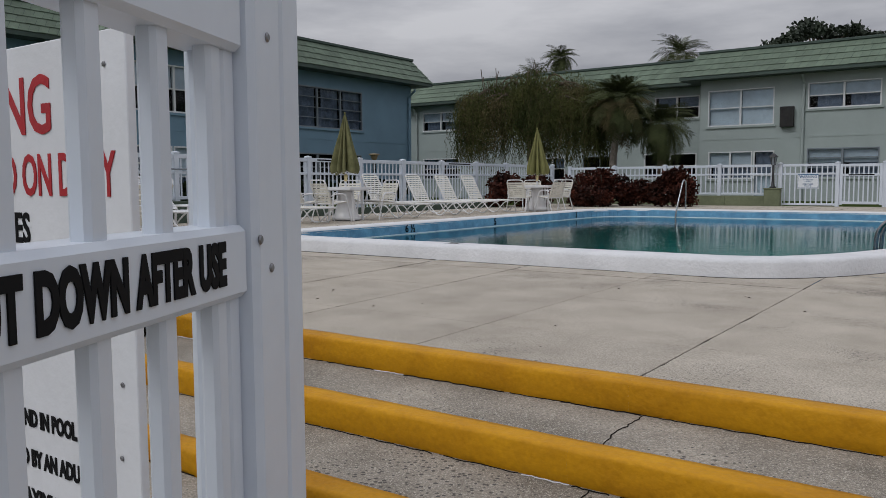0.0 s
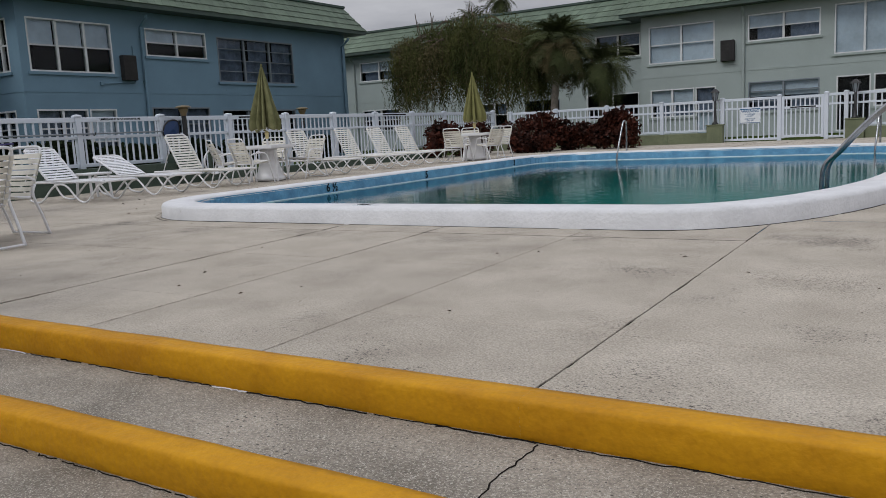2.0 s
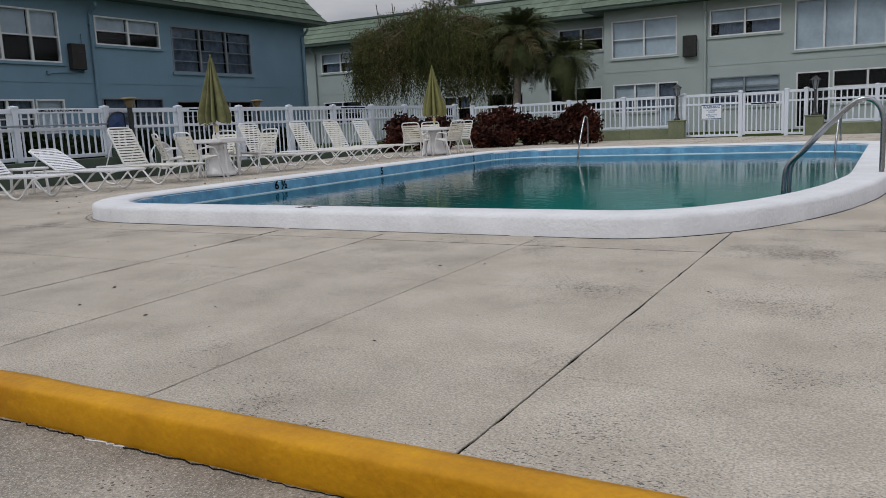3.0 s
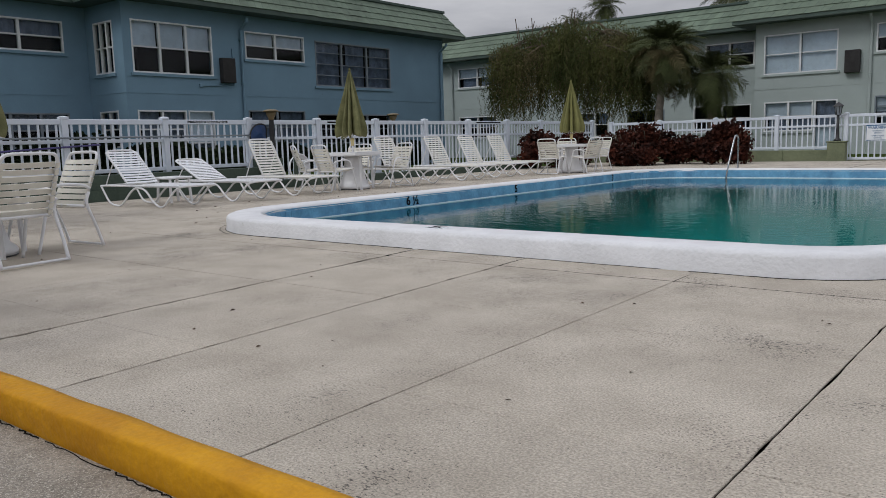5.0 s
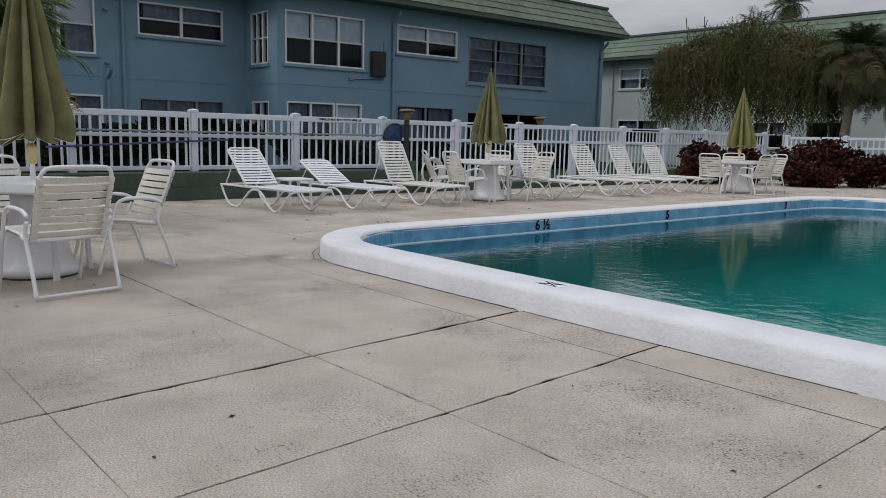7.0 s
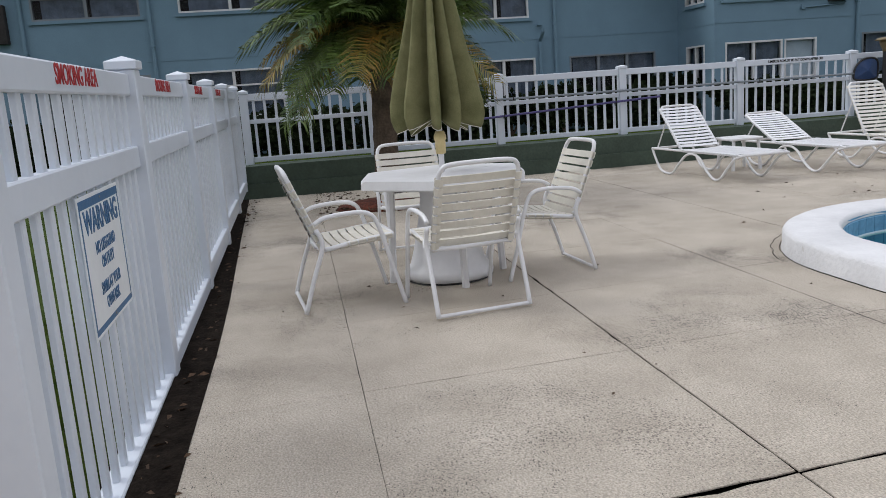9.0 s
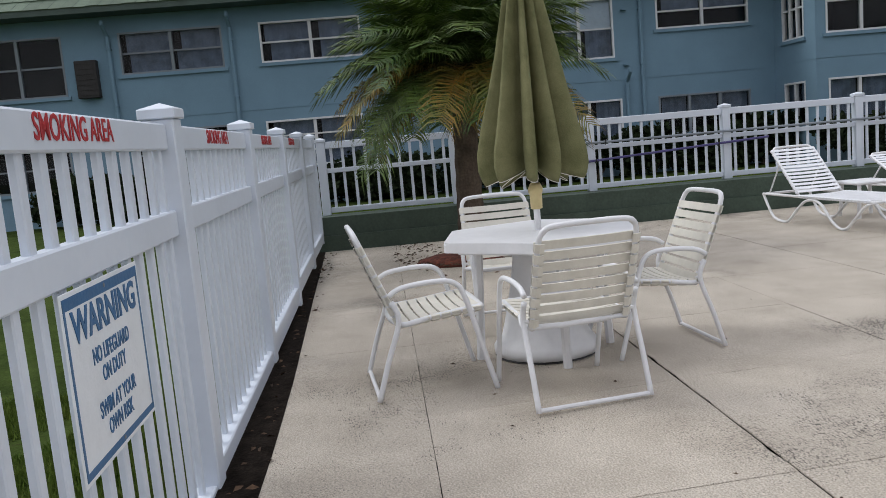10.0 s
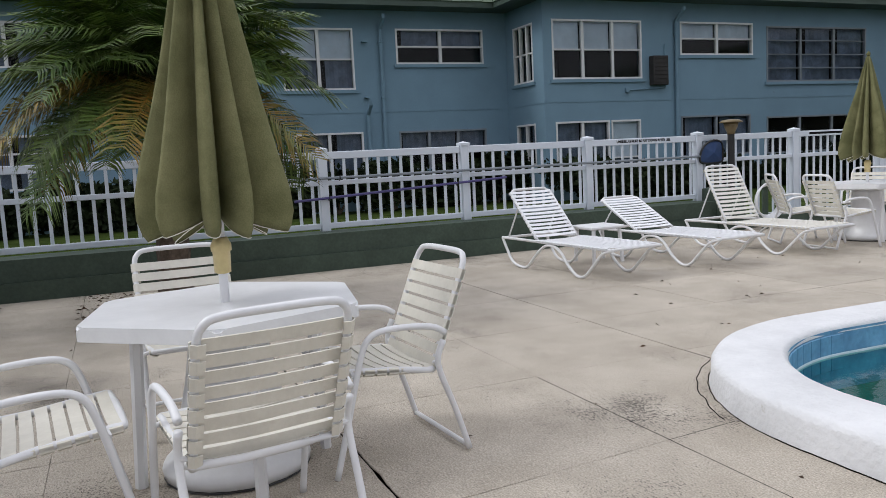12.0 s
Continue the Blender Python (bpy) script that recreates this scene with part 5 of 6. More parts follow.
def build_ladder(x_out, x_in, y, gap, label):
    """Two bent stainless rails from the deck over the rim into the water."""
    lad = thing("pool_ladder", (x_out, y, 0), label, "pool ladder")
    for s in (0, 1):
        yy = y + s * gap
        rail = smooth_path([(x_out, yy, 0.0), (x_out, yy, 0.45), (x_out - 0.01, yy, 0.72), (x_out - 0.1, yy, 0.86), (x_out - 0.25, yy, 0.86), (x_in + 0.35, yy, 0.62), (x_in + 0.12, yy, 0.36), (x_in, yy, 0.22), (x_in - 0.03, yy, 0.0), (x_in - 0.03, yy, -0.5)], 4)
        part("handrail", tube(bmesh.new(), rail, 0.025, 10), STEEL, lad, smooth=True)
        part("flange", lathe(bmesh.new(), [(0.05, 0.0), (0.05, 0.012), (0.025, 0.03)], (x_out, yy, 0), 14), STEEL, lad)
    for z in (-0.15, -0.4):
        part("step", cube(x_in - 0.07, x_in + 0.01, y, y + gap, z - 0.02, z + 0.01, 0.004), STEEL, lad)
    return lad


build_ladder(-0.165, -1.03, 11.6, 0.5, "bent stainless steel pool ladder over the white rim")


def build_grab_rail(x, y, label):
    g = thing("grab_rail", (x, y, -0.3), label, "handrail")
    pts = smooth_path([(x - 0.02, y - 0.45, -0.3), (x, y - 0.42, 0.1), (x + 0.03, y - 0.2, 0.62), (x + 0.04, y - 0.1, 0.8), (x + 0.05, y + 0.02, 0.8), (x + 0.05, y + 0.06, 0.7), (x + 0.05, y + 0.06, 0.15)], 4)
    part("handrail", tube(bmesh.new(), pts, 0.019, 8), STEEL, g, smooth=True)
    return g


build_grab_rail(-6.0, 19.55, "thin bent steel grab rail at the pool corner")
build_grab_rail(-1.0, 19.55, "thin bent steel grab rail at the far pool edge")


def build_mushroom_lamp(x, y, foot, top):
    la = thing("garden_lamp", (x, y, foot), "black post lamp with amber mushroom head", "lamp", "garden lamps")
    part("post", tube(bmesh.new(), [(x, y, foot), (x, y, top - 0.2)], 0.05, 10), BLACK, la)
    part("head", lathe(bmesh.new(), [(0.055, top - 0.2), (0.06, top - 0.16), (0.09, top - 0.1), (0.11, top - 0.03)], (x, y, 0), 14), AMBER, la, "amber lamp bowl", smooth=True)
    part("hood", lathe(bmesh.new(), [(0.165, top - 0.03), (0.17, top - 0.02), (0.12, top + 0.01), (0.02, top + 0.02)], (x, y, 0), 16), AMBER, la, smooth=True)
    return la


build_mushroom_lamp(WEST_X + 0.3, 13.77, 0.62, 1.6)
build_mushroom_lamp(WEST_X - 0.5, 18.4, -0.05, 1.6)


def build_lantern(x, y, foot, top):
    la = thing("lantern_post", (x, y, foot), "black lantern on a post above the block pedestal", "lamp", "lantern posts")
    h = top - foot
    part("post", lathe(bmesh.new(), [(0.1, foot), (0.1, foot + 0.03), (0.05, foot + 0.08), (0.04, foot + 0.3), (0.036, top - 0.36)], (x, y, 0), 12), BLACK, la, smooth=True)
    part("glass", lathe(bmesh.new(), [(0.06, top - 0.35), (0.1, top - 0.12)], (x, y, 0), 6), FRAME_DARK, la, "smoked lantern glass")
    for k in range(6):
        a = radians(60 * k)
        part("bar", tube(bmesh.new(), [(x + 0.062 * math.cos(a), y + 0.062 * math.sin(a), top - 0.36), (x + 0.103 * math.cos(a), y + 0.103 * math.sin(a), top - 0.12)], 0.01, 4), BLACK, la)
    part("roof", lathe(bmesh.new(), [(0.15, top - 0.12), (0.14, top - 0.1), (0.06, top - 0.03), (0.02, top)], (x, y, 0), 6), BLACK, la)
    return la


for x in (-5.92, -2.05):
    build_lantern(x, 27.87, 0.57, 1.66)


def build_pool_pole(y0, y1, z0, z1, mat, label, head):
    p = thing("pool_pole", (WEST_X + 0.1, y0, z0), label, "pool pole")
    x = WEST_X + 0.085
    part("shaft", tube(bmesh.new(), [(x, y0, z0), (x, y1, z1)], 0.016, 8), mat, p)
    for f in (0.15, 0.75):
        y = y0 + (y1 - y0) * f
        z = z0 + (z1 - z0) * f
        part("hook", tube(bmesh.new(), smooth_path([(x - 0.06, y, z + 0.02), (x - 0.02, y, z - 0.03), (x + 0.03, y, z - 0.02), (x + 0.03, y, z + 0.03)], 3), 0.008, 5), BLACK, p)
    if head:
        ring = smooth_path([(x, y1, z1), (x + 0.02, y1 + 0.05, z1 + 0.14), (x + 0.02, y1 + 0.2, z1 + 0.22), (x + 0.02, y1 + 0.38, z1 + 0.19), (x + 0.02, y1 + 0.4, z1 - 0.0), (x + 0.02, y1 + 0.36, z1 - 0.1), (x, y1 + 0.04, z1 - 0.1)], 4, True)
        part("net_frame", tube(bmesh.new(), ring, 0.017, 6, True), BLACK, p)
        bm = bmesh.new()
        a = [bm.verts.new(v) for v in ring]
        c = bm.verts.new((x + 0.07, y1 + 0.2, z1 + 0.04))
        for k in range(len(a)):
            bm.faces.new((a[k], a[(k + 1) % len(a)], c))
        part("net", bm, PLASTIC_BLUE, p, "blue skimmer net")
    return p


build_pool_pole(6.9, 13.38, 1.09, 1.1, FRAME_DARK, "long grey pool pole with blue skimmer net hung on fence", True)
build_pool_pole(7.3, 10.15, 0.83, 0.97, PURPLE, "violet pool pole hung on the fence", False)


def build_hose_reel(x, y):
    h = thing("hose_reel", (x, y, 0), "coiled white hose on a stand beside the fence", "hose")
    for k in range(5):
        rr = 0.22 + 0.012 * k
        ring = [(x + 0.02 * k - 0.04, y + rr * math.cos(a), 0.42 + rr * math.sin(a)) for a in [2 * math.pi * i / 24 for i in range(24)]]
        part("hose", tube(bmesh.new(), ring, 0.014, 6, True), STRAP_WHITE, h, smooth=True)
    part("bracket", cube(x - 0.1, x - 0.06, y - 0.05, y + 0.05, 0.0, 0.72, 0.005), CURB, h)
    return h


build_hose_reel(WEST_X + 0.75, 14.05)


# ---------------------------------------------------------------- plants
def frond_mesh(length, droop, leaf, rnd, mat, pairs=26, stiff=0.25, broad=1.0):
    """One feather palm frond along +x from the origin, arching and hanging."""
    verts, faces = [], []
    spine = []
    for k in range(13):
        t = k / 12
        spine.append(Vector((length * (t - 0.18 * droop * t * t), 0, length * (stiff * t - droop * 0.62 * t * t))))
    for a, b in zip(spine, spine[1:]):
        t = (b - a).normalized()
        w = 0.012 * (1 - spine.index(a) / 14)
        s = len(verts)
        verts += [tuple(a + Vector((0, w, 0))), tuple(a - Vector((0, w, 0))), tuple(b - Vector((0, w * 0.9, 0))), tuple(b + Vector((0, w * 0.9, 0)))]
        faces.append((s, s + 1, s + 2, s + 3))
    for k in range(pairs):
        t = 0.12 + 0.88 * k / pairs
        i = min(11, int(t * 12))
        p = spine[i].lerp(spine[i + 1], t * 12 - i)
        d = (spine[i + 1] - spine[i]).normalized()
        size = leaf * (0.55 + 0.45 * math.sin(math.pi * min(1, t * 0.9 + 0.08))) * rnd.uniform(0.85, 1.1)
        for side_of in (-1, 1):
            q = (d * rnd.uniform(0.5, 0.75) + Vector((0, side_of, 0)) * 0.8 + Vector((0, 0, rnd.uniform(-0.05, 0.3)))).normalized()
            mid = p + q * size * 0.55
            tip = p + q * size + Vector((0, 0, -size * rnd.uniform(0.2, 0.5)))
            w = d * (0.011 + 0.014 * leaf) * broad
            s = len(verts)
            verts += [tuple(p - w * 0.6), tuple(p + w * 0.6), tuple(mid + w), tuple(mid - w), tuple(tip)]
            faces += [(s, s + 1, s + 2, s + 3), (s + 3, s + 2, s + 4)]
    me = bpy.data.meshes.new("frond")
    me.from_pydata(verts, [], faces)
    me.materials.append(mat)
    return me


def build_palm(x, y, foot, height, lean, count, length, leaf, label, mats, trunk_r=0.11, seed=1, trunk_mat=None, spread=(-35, 70), pairs=26, broad=1.0, hang=0.75):
    rnd = random.Random(seed)
    p = thing("palm_tree", (x, y, foot), label, "palm tree")
    top = Vector((x + lean[0], y + lean[1], foot + height))
    pts = smooth_path([(x, y, foot), (x + lean[0] * 0.3, y + lean[1] * 0.3, foot + height * 0.4), tuple(top)], 9)
    rads = [trunk_r * (1.15 - 0.35 * i / len(pts)) * (1 + 0.07 * (i % 2)) for i in range(len(pts))]
    part("trunk", tube(bmesh.new(), pts, trunk_r, 10, radii=rads), trunk_mat or TRUNK, p, "ringed palm trunk")
    shapes = {}
    for mi, mat in enumerate(mats):
        for v in range(3):
            shapes[(mi, v)] = frond_mesh(length * (0.88 + 0.12 * v), hang + 0.4 * hang * v, leaf, rnd, mat, pairs, broad=broad)
    for k in range(count):
        az = k * 137.5 + rnd.uniform(-12, 12)
        f = k / max(1, count - 1)
        el = spread[0] + (spread[1] - spread[0]) * f + rnd.uniform(-8, 8)
        mi = 1 if len(mats) > 1 and el < 12 and rnd.random() < 0.5 else 0
        me = shapes[(mi, rnd.randrange(3))]
        m = Matrix.Translation(top + Vector((0, 0, rnd.uniform(-0.06, 0.06)))) @ pose(0, 0, 0, 0, 0, az) @ pose(0, 0, 0, rnd.uniform(-25, 25), -el, 0) @ Matrix.Scale(1.0 - 0.12 * max(0.0, min(1.0, (el - 35) / 40)), 4)
        place("frond", me, m, p)
    return p


near_palm = build_palm(-11.62, 5.74, 0.03, 1.9, (-0.05, 0.03), 130, 1.5, 0.38, "bushy green palm with yellowing lower fronds in a mulch bed", (FROND, FROND_DRY), 0.135, 3, spread=(-14, 84), pairs=64, broad=0.62, hang=0.6)
mulch = thing("mulch_bed", (-11.5, 5.62, 0), "round bed of red mulch under a palm", "mulch")
part("mound", lathe(bmesh.new(), [(0.47, 0.0), (0.4, 0.05), (0.28, 0.08), (0.05, 0.1)], (-11.5, 5.62, 0), 26, lambda a, k: (1 + 0.09 * math.sin(3 * a) + 0.05 * math.sin(7 * a + k), 0)), MULCH, mulch, smooth=True)
build_palm(-12.9, 31.3, -0.06, 3.95, (0.35, 0.0), 130, 1.6, 0.42, "grey green palm behind the far fence", (FROND_FAR, FOLIAGE_BROWN), 0.14, 5, TRUNK_PALE, spread=(-55, 80), pairs=40, broad=0.75)
build_palm(-11.05, 32.2, -0.06, 3.1, (-0.15, 0.0), 60, 1.6, 0.42, "small drooping palm behind the far fence", (FROND_FAR,), 0.17, 6, TRUNK, spread=(-60, 60), pairs=40, broad=0.8)
build_palm(-28.0, 56.0, -0.3, 10.4, (0.3, 0), 34, 1.5, 0.5, "tall palm rising behind the roof", (FROND_FAR,), 0.2, 7, TRUNK_PALE, spread=(-60, 75), broad=1.2)
build_palm(-19.2, 56.0, -0.3, 9.7, (0.5, 0), 26, 2.1, 0.7, "tall feathery palm rising behind the roof", (FROND_FAR,), 0.2, 8, TRUNK_PALE, spread=(-20, 80), broad=1.2)
build_palm(-32.5, 60.0, -0.3, 9.3, (0.5, 0), 24, 2.6, 0.7, "tall feathery palm rising behind the roof", (FROND_FAR,), 0.2, 9, TRUNK_PALE, spread=(0, 80), broad=1.2)


def leaf_cloud(verts, faces, centre, radius, count, size, rnd, hang=0.0):
    """Small two-triangle leaves scattered in a rough ball; hang: how far strands trail down."""
    for _ in range(count):
        d = Vector((rnd.gauss(0, 1), rnd.gauss(0, 1), rnd.gauss(0, 1))).normalized() * (rnd.random() ** 0.45)
        p = Vector(centre) + Vector((d.x * radius[0], d.y * radius[1], d.z * radius[2])) - Vector((0, 0, hang * rnd.random() ** 2))
        a = Vector((rnd.gauss(0, 1), rnd.gauss(0, 1), rnd.gauss(0, 0.8) - (1.6 if hang else 0))).normalized()
        b = a.cross(Vector((rnd.gauss(0, 1), rnd.gauss(0, 1), rnd.gauss(0, 1)))).normalized()
        l, w = size * rnd.uniform(0.7, 1.4), size * (0.22 if hang else 0.42)
        s = len(verts)
        verts += [tuple(p), tuple(p + a * l * 0.5 + b * w), tuple(p + a * l), tuple(p + a * l * 0.5 - b * w)]
        faces.append((s, s + 1, s + 2, s + 3))


def build_weeping_tree(x, y):
    rnd = random.Random(21)
    t = thing("weeping_tree", (x, y, -0.06), "broad weeping tree with grey green and brown foliage", "tree")
    part("trunk", tube(bmesh.new(), smooth_path([(x, y, -0.06), (x + 0.1, y, 1.2), (x - 0.1, y + 0.1, 2.6), (x, y, 4.0)], 4), 0.2, 8, radii=[0.24 - 0.01 * i for i in range(13)]), TRUNK, t)
    clumps = []
    for k in range(44):
        a = rnd.uniform(0, 2 * math.pi)
        r = rnd.uniform(0.2, 1.0) ** 0.6
        cx, cy = x + 3.7 * r * math.cos(a), y + 1.8 * r * math.sin(a)
        cz = 4.9 - 1.3 * r * r + rnd.uniform(-0.35, 0.55)
        clumps.append((cx, cy, cz, rnd.uniform(0.45, 0.9)))
        part("limb", tube(bmesh.new(), smooth_path([(x, y, rnd.uniform(2.2, 3.6)), ((x + cx) / 2, (y + cy) / 2, cz + 0.3), (cx, cy, cz)], 4), 0.05, 5, radii=[0.07 - 0.006 * i for i in range(9)]), TRUNK, t)
    for name, mat, keep, hang in (("crown", FOLIAGE, 0, 1.9), ("dry_crown", FOLIAGE_BROWN, 1, 2.1)):
        verts, faces = [], []
        for i, (cx, cy, cz, s) in enumerate(clumps):
            if (i % 4 == 3) == bool(keep):
                leaf_cloud(verts, faces, (cx, cy, cz), (s * 1.1, s * 0.85, s * 0.7), 1600, 0.085, rnd, hang)
        # long trailing strands round the edge
        for k in range(800 if not keep else 300):
            cx, cy, cz, s = clumps[rnd.randrange(len(clumps))]
            px, py, pz = cx + rnd.uniform(-s, s), cy + rnd.uniform(-s, s) * 0.7, cz + rnd.uniform(-0.2, 0.3)
            run = rnd.uniform(0.9, 3.0)
            for q in range(int(run / 0.06)):
                z = pz - q * 0.06
                if z < 0.9:
                    break
                aa = rnd.uniform(0, 6.28)
                n = len(verts)
                ox, oy = 0.035 * math.sin(q * 0.4 + k), 0.035 * math.cos(q * 0.37 + k)
                verts += [(px + ox, py + oy, z), (px + ox + 0.045 * math.cos(aa), py + oy + 0.045 * math.sin(aa), z - 0.04), (px + ox + 0.05 * math.cos(aa), py + oy + 0.05 * math.sin(aa), z - 0.12)]
                faces.append((n, n + 1, n + 2))
        quads(name, verts, faces, mat, t, "trailing fine leaves")
    # bare twigs standing out of the top
    for k in range(9):
        cx, cy = x + rnd.uniform(-2.6, 1.0), y + rnd.uniform(-0.8, 0.8)
        part("twig", tube(bmesh.new(), [(cx, cy, 4.6), (cx + rnd.uniform(-0.3, 0.3), cy, 5.4 + rnd.uniform(-0.3, 0.5))], 0.02, 4), TRUNK, t)
    return t


build_weeping_tree(-16.7, 31.6)


def build_far_tree(x, y, height, spread, seed):
    rnd = random.Random(seed)
    t = thing("tree", (x, y, -0.3), "dark leafy tree rising behind the roof", "tree", "trees behind the roof")
    part("trunk", tube(bmesh.new(), [(x, y, -0.3), (x, y, height * 0.6), (x, y, height)], 0.3, 7, radii=[0.35, 0.22, 0.05]), TRUNK, t)
    verts, faces = [], []
    for k in range(22):
        a, r = rnd.uniform(0, 6.28), rnd.random() ** 0.5
        c = (x + spread * r * math.cos(a), y + spread * 0.6 * r * math.sin(a), height - 1.2 * r * r + rnd.uniform(-1.0, 0.5))
        part("limb", tube(bmesh.new(), [(x, y, height * 0.6), ((x + c[0]) / 2, (y + c[1]) / 2, c[2] - 0.8), c], 0.06, 5), TRUNK, t)
        leaf_cloud(verts, faces, c, (0.9, 0.8, 0.45), 170, 0.3, rnd)
    quads("crown", verts, faces, FOLIAGE_FAR, t)
    return t


build_far_tree(-11.0, 62.0, 11.3, 4.0, 31)
build_far_tree(-21.5, 64.0, 9.5, 2.6, 32)
build_far_tree(-3.0, 66.0, 11.0, 3.5, 33)
build_far_tree(-42.0, 62.0, 9.0, 3.5, 34)


def build_bush(x, y, width, height, seed):
    rnd = random.Random(seed)
    b = thing("croton_bush", (x, y, 0), "dark red leafy croton shrub before the fence", "shrub", "red shrubs")
    for k in range(7):
        a = rnd.uniform(0, 6.28)
        part("stem", tube(bmesh.new(), [(x, y, 0), (x + 0.5 * width * math.cos(a) * 0.6, y + 0.3 * width * math.sin(a), height * 0.75)], 0.018, 5), TRUNK, b)
    verts, faces = [], []
    for k in range(16):
        a, r = rnd.uniform(0, 6.28), rnd.random() ** 0.6
        c = (x + width * 0.45 * r * math.cos(a), y + width * 0.35 * r * math.sin(a), height * rnd.uniform(0.25, 0.85) * (1.05 - 0.35 * r))
        leaf_cloud(verts, faces, c, (0.3, 0.28, 0.26), 260, 0.105, rnd)
    quads("leaves", verts, faces, CROTON, b, "glossy dark red leaves")
    return b


for i, (x, y, w, h) in enumerate(((-13.0, 23.3, 1.5, 1.15), (-12.6, 24.5, 1.5, 1.15), (-11.35, 25.8, 1.7, 1.25), (-10.8, 25.9, 1.6, 1.35), (-9.85, 26.4, 1.2, 1.0), (-8.5, 26.1, 1.5, 1.25), (-10.9, 24.9, 1.3, 0.9))):
    build_bush(x, y, w, h, 40 + i)
def build_hedge_bush(x, y, width, height, seed):
    """A dense clipped shrub, wider along the wall than deep."""
    rnd = random.Random(seed)
    hb = thing("hedge_bush", (x, y, -0.06), "dark green dense shrub along the building wall", "shrub", "green shrubs")
    for dy in (-0.3, 0.0, 0.3):
        part("stem", tube(bmesh.new(), [(x, y, -0.06), (x, y + dy * width, height * 0.75)], 0.03, 5), TRUNK, hb)
    verts, faces = [], []
    for k in range(24):
        c = (x + rnd.uniform(-0.3, 0.3), y + rnd.uniform(-0.52, 0.52) * width, height * rnd.uniform(0.12, 0.82))
        leaf_cloud(verts, faces, c, (0.32, 0.34, 0.26), 190, 0.14, rnd)
    quads("leaves", verts, faces, HEDGE, hb)
    return hb


for i in range(22):
    y = -3.2 + 1.55 * i
    build_hedge_bush(-24.6 if y < 16 else -22.5, y, 1.6, (1.35, 1.15, 1.45, 1.25, 1.05)[i % 5] if y < 16 else (0.9, 1.1, 0.8)[i % 3], 70 + i)


def build_grass_blades():
    rnd = random.Random(5)
    verts, faces = [], []

    def blade(x, y, h):
        z = ground_height(x, y) - 0.005
        a = rnd.uniform(0, 6.28)
        dx, dy = 0.006 * math.cos(a), 0.006 * math.sin(a)
        lx, ly = rnd.uniform(-0.03, 0.03), rnd.uniform(-0.03, 0.03)
        s = len(verts)
        verts.extend([(x - dx, y - dy, z), (x + dx, y + dy, z), (x + lx, y + ly, z + h)])
        faces.append((s, s + 1, s + 2))

    for _ in range(70000):
        x, y = rnd.uniform(-9.0, -4.4), rnd.uniform(0.6, 3.9)
        if noise.noise(Vector((x * 1.7, y * 1.7, 3))) > -0.25:
            blade(x, y, rnd.uniform(0.03, 0.075))
    for _ in range(26000):
        x, y = rnd.uniform(-21.5, -14.1), rnd.uniform(3.0, 14.0)
        blade(x, y, rnd.uniform(0.05, 0.12))
    return tagged(quads("grass", verts, faces, BLADE), "short green grass blades on the lawn", "grass", kind="stuff")


build_grass_blades()


def build_litter():
    """Dead leaves and crumbs on the deck, thickest along the fence foot."""
    rnd = random.Random(9)
    verts, faces = [], []

    def leaf(x, y, z, size):
        a = rnd.uniform(0, 6.28)
        c, s_ = math.cos(a) * size, math.sin(a) * size
        s = len(verts)
        verts.extend([(x - c, y - s_, z), (x - s_ * 0.35, y + c * 0.35, z + size * 0.5), (x + c, y + s_, z + size * 0.15), (x + s_ * 0.35, y - c * 0.35, z)])
        faces.append((s, s + 1, s + 2, s + 3))

    for _ in range(420):
        x = rnd.uniform(-13.3, -4.6)
        leaf(x, 4.13 + 0.0105 * (x + 4.27) + abs(rnd.gauss(0, 0.07)), 0.002 if rnd.random() < 0.3 else -0.026, rnd.uniform(0.008, 0.03))
    for _ in range(260):
        leaf(-12.4 + rnd.gauss(0, 0.9), 4.9 + abs(rnd.gauss(0, 0.6)), 0.002, rnd.uniform(0.01, 0.035))
    for _ in range(46):
        leaf(rnd.uniform(-9.5, 0.5), rnd.uniform(4.4, 7.6), 0.002, rnd.uniform(0.008, 0.018))
    for _ in range(25):
        leaf(rnd.uniform(-11, -8.3), rnd.uniform(8, 14), 0.002, rnd.uniform(0.012, 0.03))
    for _ in range(420):
        a = rnd.uniform(0, 6.28)
        r = 0.47 * rnd.random() ** 0.5
        leaf(-11.5 + r * math.cos(a), 5.62 + r * math.sin(a), 0.09 - 0.14 * r, rnd.uniform(0.015, 0.035))
    return tagged(quads("leaf_litter", verts, faces, LITTER), "scattered dead brown leaves on the concrete", "leaves", kind="stuff")


build_litter()


# ---------------------------------------------------------------- deck slabs, last
def inside_pool(x, y, inset):
    x0, x1, y0, y1 = POOL["x0"] + inset, POOL["x1"] - inset, POOL["y0"] + inset, POOL["y1"] - inset
    if not (x0 < x < x1 and y0 < y < y1):
        return False
    for cx, cy, sx, sy, r in ((x0, y0, 1, 1, RADII[0]), (x1, y0, -1, 1, RADII[1]), (x1, y1, -1, -1, RADII[2]), (x0, y1, 1, -1, RADII[3])):
        rx, ry = max(0.1, r[0] - inset), max(0.1, r[1] - inset)
        ox, oy = cx + sx * rx, cy + sy * ry
        if (x - ox) * sx < 0 and (y - oy) * sy < 0 and math.hypot((x - ox) / rx, (y - oy) / ry) > 1:
            return False
    return True


def smooth_xy(ring):
    return [(v.x, v.y) for v in smooth_path([(x, y, 0) for x, y in ring], 6)]


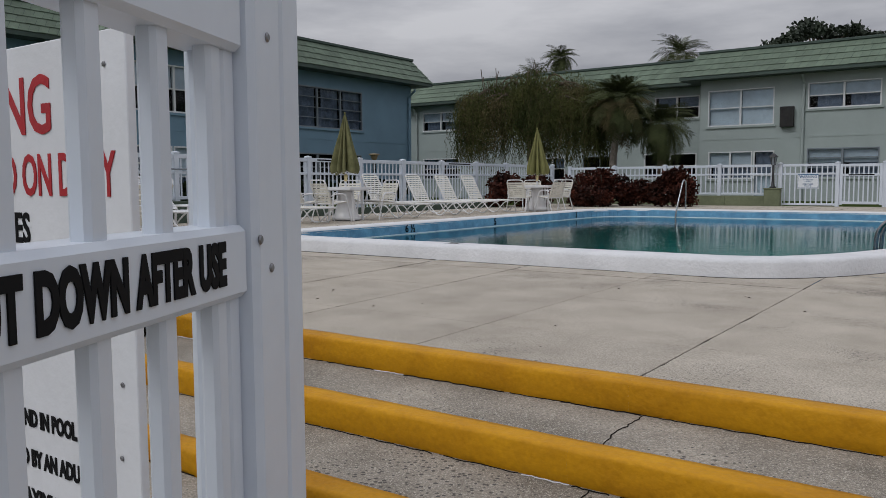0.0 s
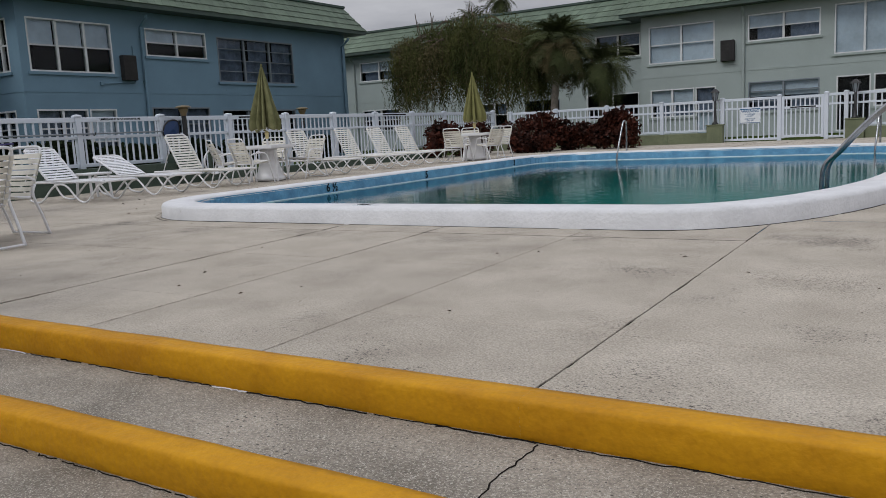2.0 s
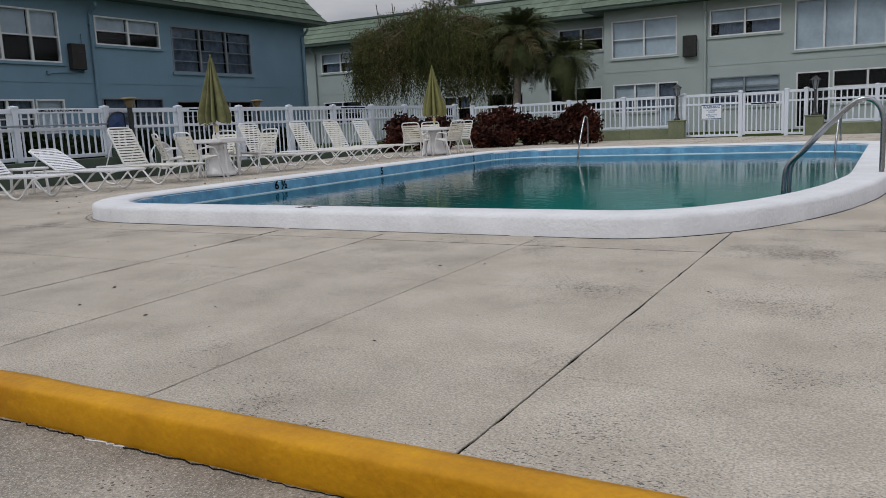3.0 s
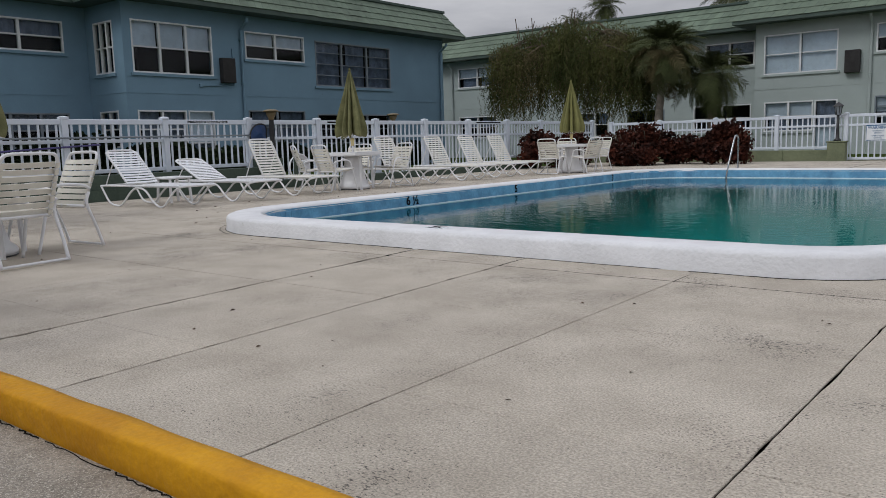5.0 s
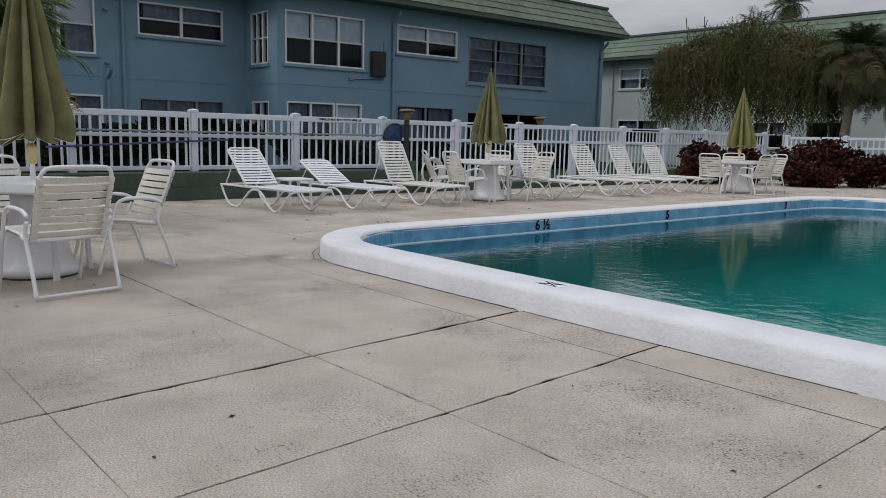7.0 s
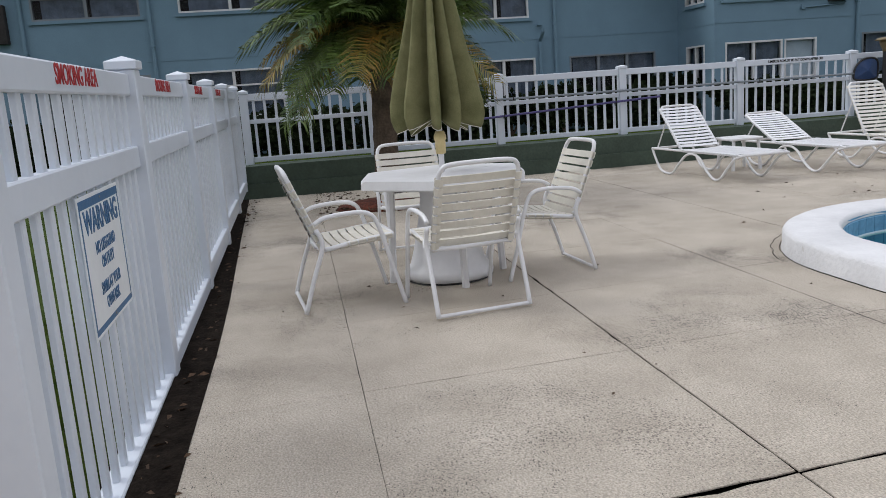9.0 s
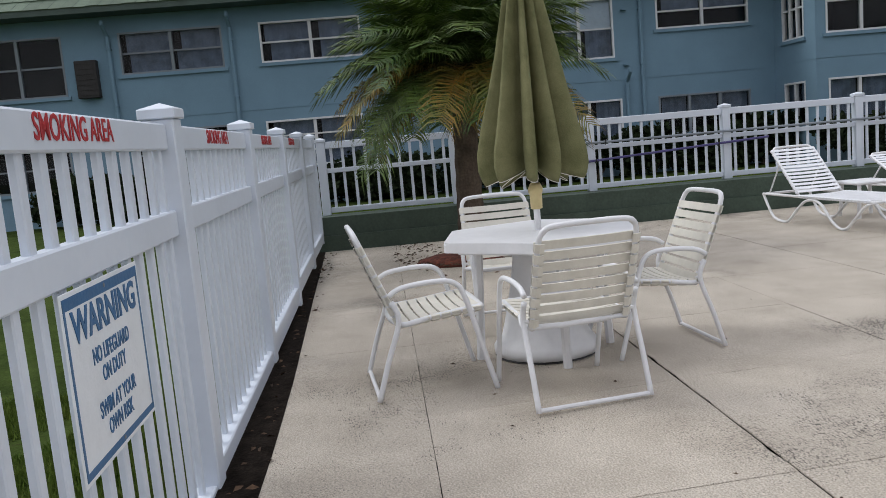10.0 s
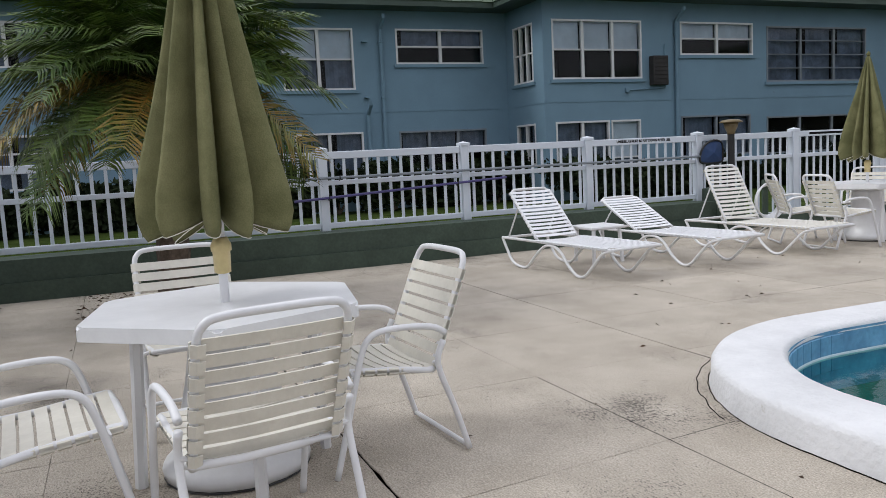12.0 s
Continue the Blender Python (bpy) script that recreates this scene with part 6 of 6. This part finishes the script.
def build_deck():
    deck = tagged(thing("floor", (-4, 10, 0)), "pale concrete pool deck of square slabs with dark joints", "deck", kind="structure")
    bm = bmesh.new()
    ix0, ix1, iy0, iy1 = POOL["x0"] + 0.3, POOL["x1"] - 0.3, POOL["y0"] + 0.3, POOL["y1"] - 0.3
    for a in ((-13.9, ix0, 4.235, 28.2), (ix1, 9.0, 4.235, 28.2), (ix0, ix1, 4.235, iy0), (ix0, ix1, iy1, 28.2)):
        box(bm, *a, -0.3, -0.05)
    part("bed", bm, JOINT, deck, "dark joint bed")
    xs = [-13.9]
    grid = [-12.8, -11.6, -10.4, -9.25, -8.1, -6.83, -5.7, -4.43, -3.4, -2.21] + [-1.02 + 1.13 * k for k in range(9)]
    slant = {-2.21: -0.02, -3.4: -0.07, -4.43: -0.085, -5.7: -0.08, -6.83: -0.105, -8.1: -0.03}
    xs = [-13.9] + [g for g in grid if -13.6 < g < 8.8] + [9.0]
    ys = [4.235, 4.93, 6.18, 7.42] + [8.48 + 1.2 * k for k in range(0, 16)] + [28.2]
    wide = {-1.02: 0.0038, -4.43: 0.011, -3.4: 0.0065, -2.21: 0.0028, -5.7: 0.002, -6.83: 0.0024, 6.18: 0.005, 4.93: 0.0012, 7.42: 0.001, 8.48: 0.0045}
    far_verts, far_faces = [], []
    for y0, y1 in zip(ys, ys[1:]):
        for x0, x1 in zip(xs, xs[1:]):
            jx0, jx1 = wide.get(round(x0, 2), 0.003), wide.get(round(x1, 2), 0.003)
            jy0, jy1 = wide.get(round(y0, 2), 0.003), wide.get(round(y1, 2), 0.003)
            a, b, c, d = x0 + jx0, x1 - jx1, y0 + jy0, y1 - jy1
            if y0 == 4.235 and x1 < -4.0:
                c = 4.02
            lean0, lean1 = slant.get(round(x0, 2), 0.0), slant.get(round(x1, 2), 0.0)

            def at(u, v):
                """A place on the slab; its upright joints lean a little off square."""
                y = c + (d - c) * v
                k = min(y, 8.48) - 6.2
                return (a + lean0 * k) * (1 - u) + (b + lean1 * k) * u, y

            corners = [inside_pool(*at(u, v), 0.18) for u in (0, 0.5, 1) for v in (0, 0.5, 1)]
            if all(corners):
                continue
            if any(corners):
                n = 16
                bm = bmesh.new()
                vs = {}
                for i in range(n):
                    for j in range(n):
                        if inside_pool(*at((i + 0.5) / n, (j + 0.5) / n), 0.18):
                            continue
                        q = []
                        for di, dj in ((0, 0), (1, 0), (1, 1), (0, 1)):
                            k = (i + di, j + dj)
                            if k not in vs:
                                vs[k] = bm.verts.new((*at(k[0] / n, k[1] / n), 0))
                            q.append(vs[k])
                        bm.faces.new(q)
                part("slab", bm, CONCRETE, deck)
            elif y0 < 17.0 and x1 < 2.5:
                t = random.uniform(-0.0015, 0.0)
                bm = bmesh.new()
                # worn edges: the joint opens and closes along its length, with chips
                edge = []
                n = 13
                for (u0, v0), (u1, v1), gap in (((0, 0), (1, 0), jy0), ((1, 0), (1, 1), jx1), ((1, 1), (0, 1), jy1), ((0, 1), (0, 0), jx0)):
                    for q in range(n):
                        f = q / n + (random.uniform(-0.3, 0.3) / n if q else 0.0)
                        chip = gap * (random.uniform(-0.55, 0.25) + (random.uniform(0.6, 1.6) if random.random() < 0.1 else 0.0))
                        u, v = u0 + (u1 - u0) * f, v0 + (v1 - v0) * f
                        ou, ov = (u1 - u0), (v1 - v0)
                        edge.append((u - ov * chip / (b - a), v + ou * chip / (d - c)))
                grow = lambda u, k, span: 0.5 + (u - 0.5) * (1 - 2 * k / span)
                lo = [bm.verts.new((*at(u, v), -0.007)) for u, v in edge]
                md = [bm.verts.new((*at(u, v), -0.0018 + t)) for u, v in edge]
                hi = [bm.verts.new((*at(grow(u, 0.0018, b - a), grow(v, 0.0018, d - c)), t)) for u, v in edge]
                m_ = len(edge)
                for r0, r1 in ((lo, md), (md, hi)):
                    for k in range(m_):
                        bm.faces.new((r0[k], r0[(k + 1) % m_], r1[(k + 1) % m_], r1[k]))
                bm.faces.new(hi)
                part("slab", bm, CONCRETE, deck)
            else:
                s = len(far_verts)
                far_verts += [(*at(u, v), 0) for u, v in ((0, 0), (1, 0), (1, 1), (0, 1))]
                far_faces.append((s, s + 1, s + 2, s + 3))
    far = quads("far_slabs", far_verts, far_faces, CONCRETE, deck)
    far["kind"] = "stuff"
    ring = outline(-0.07)[0:14]
    ring = [(x + 0.03 * noise.noise(Vector((x * 6, y * 6, 1))), y + 0.03 * noise.noise(Vector((x * 6, y * 6, 4))), 0.0005) for x, y in smooth_xy(ring)]
    part("crack", tube(bmesh.new(), ring, 0.003, 4), JOINT, deck)
    return deck


build_deck()
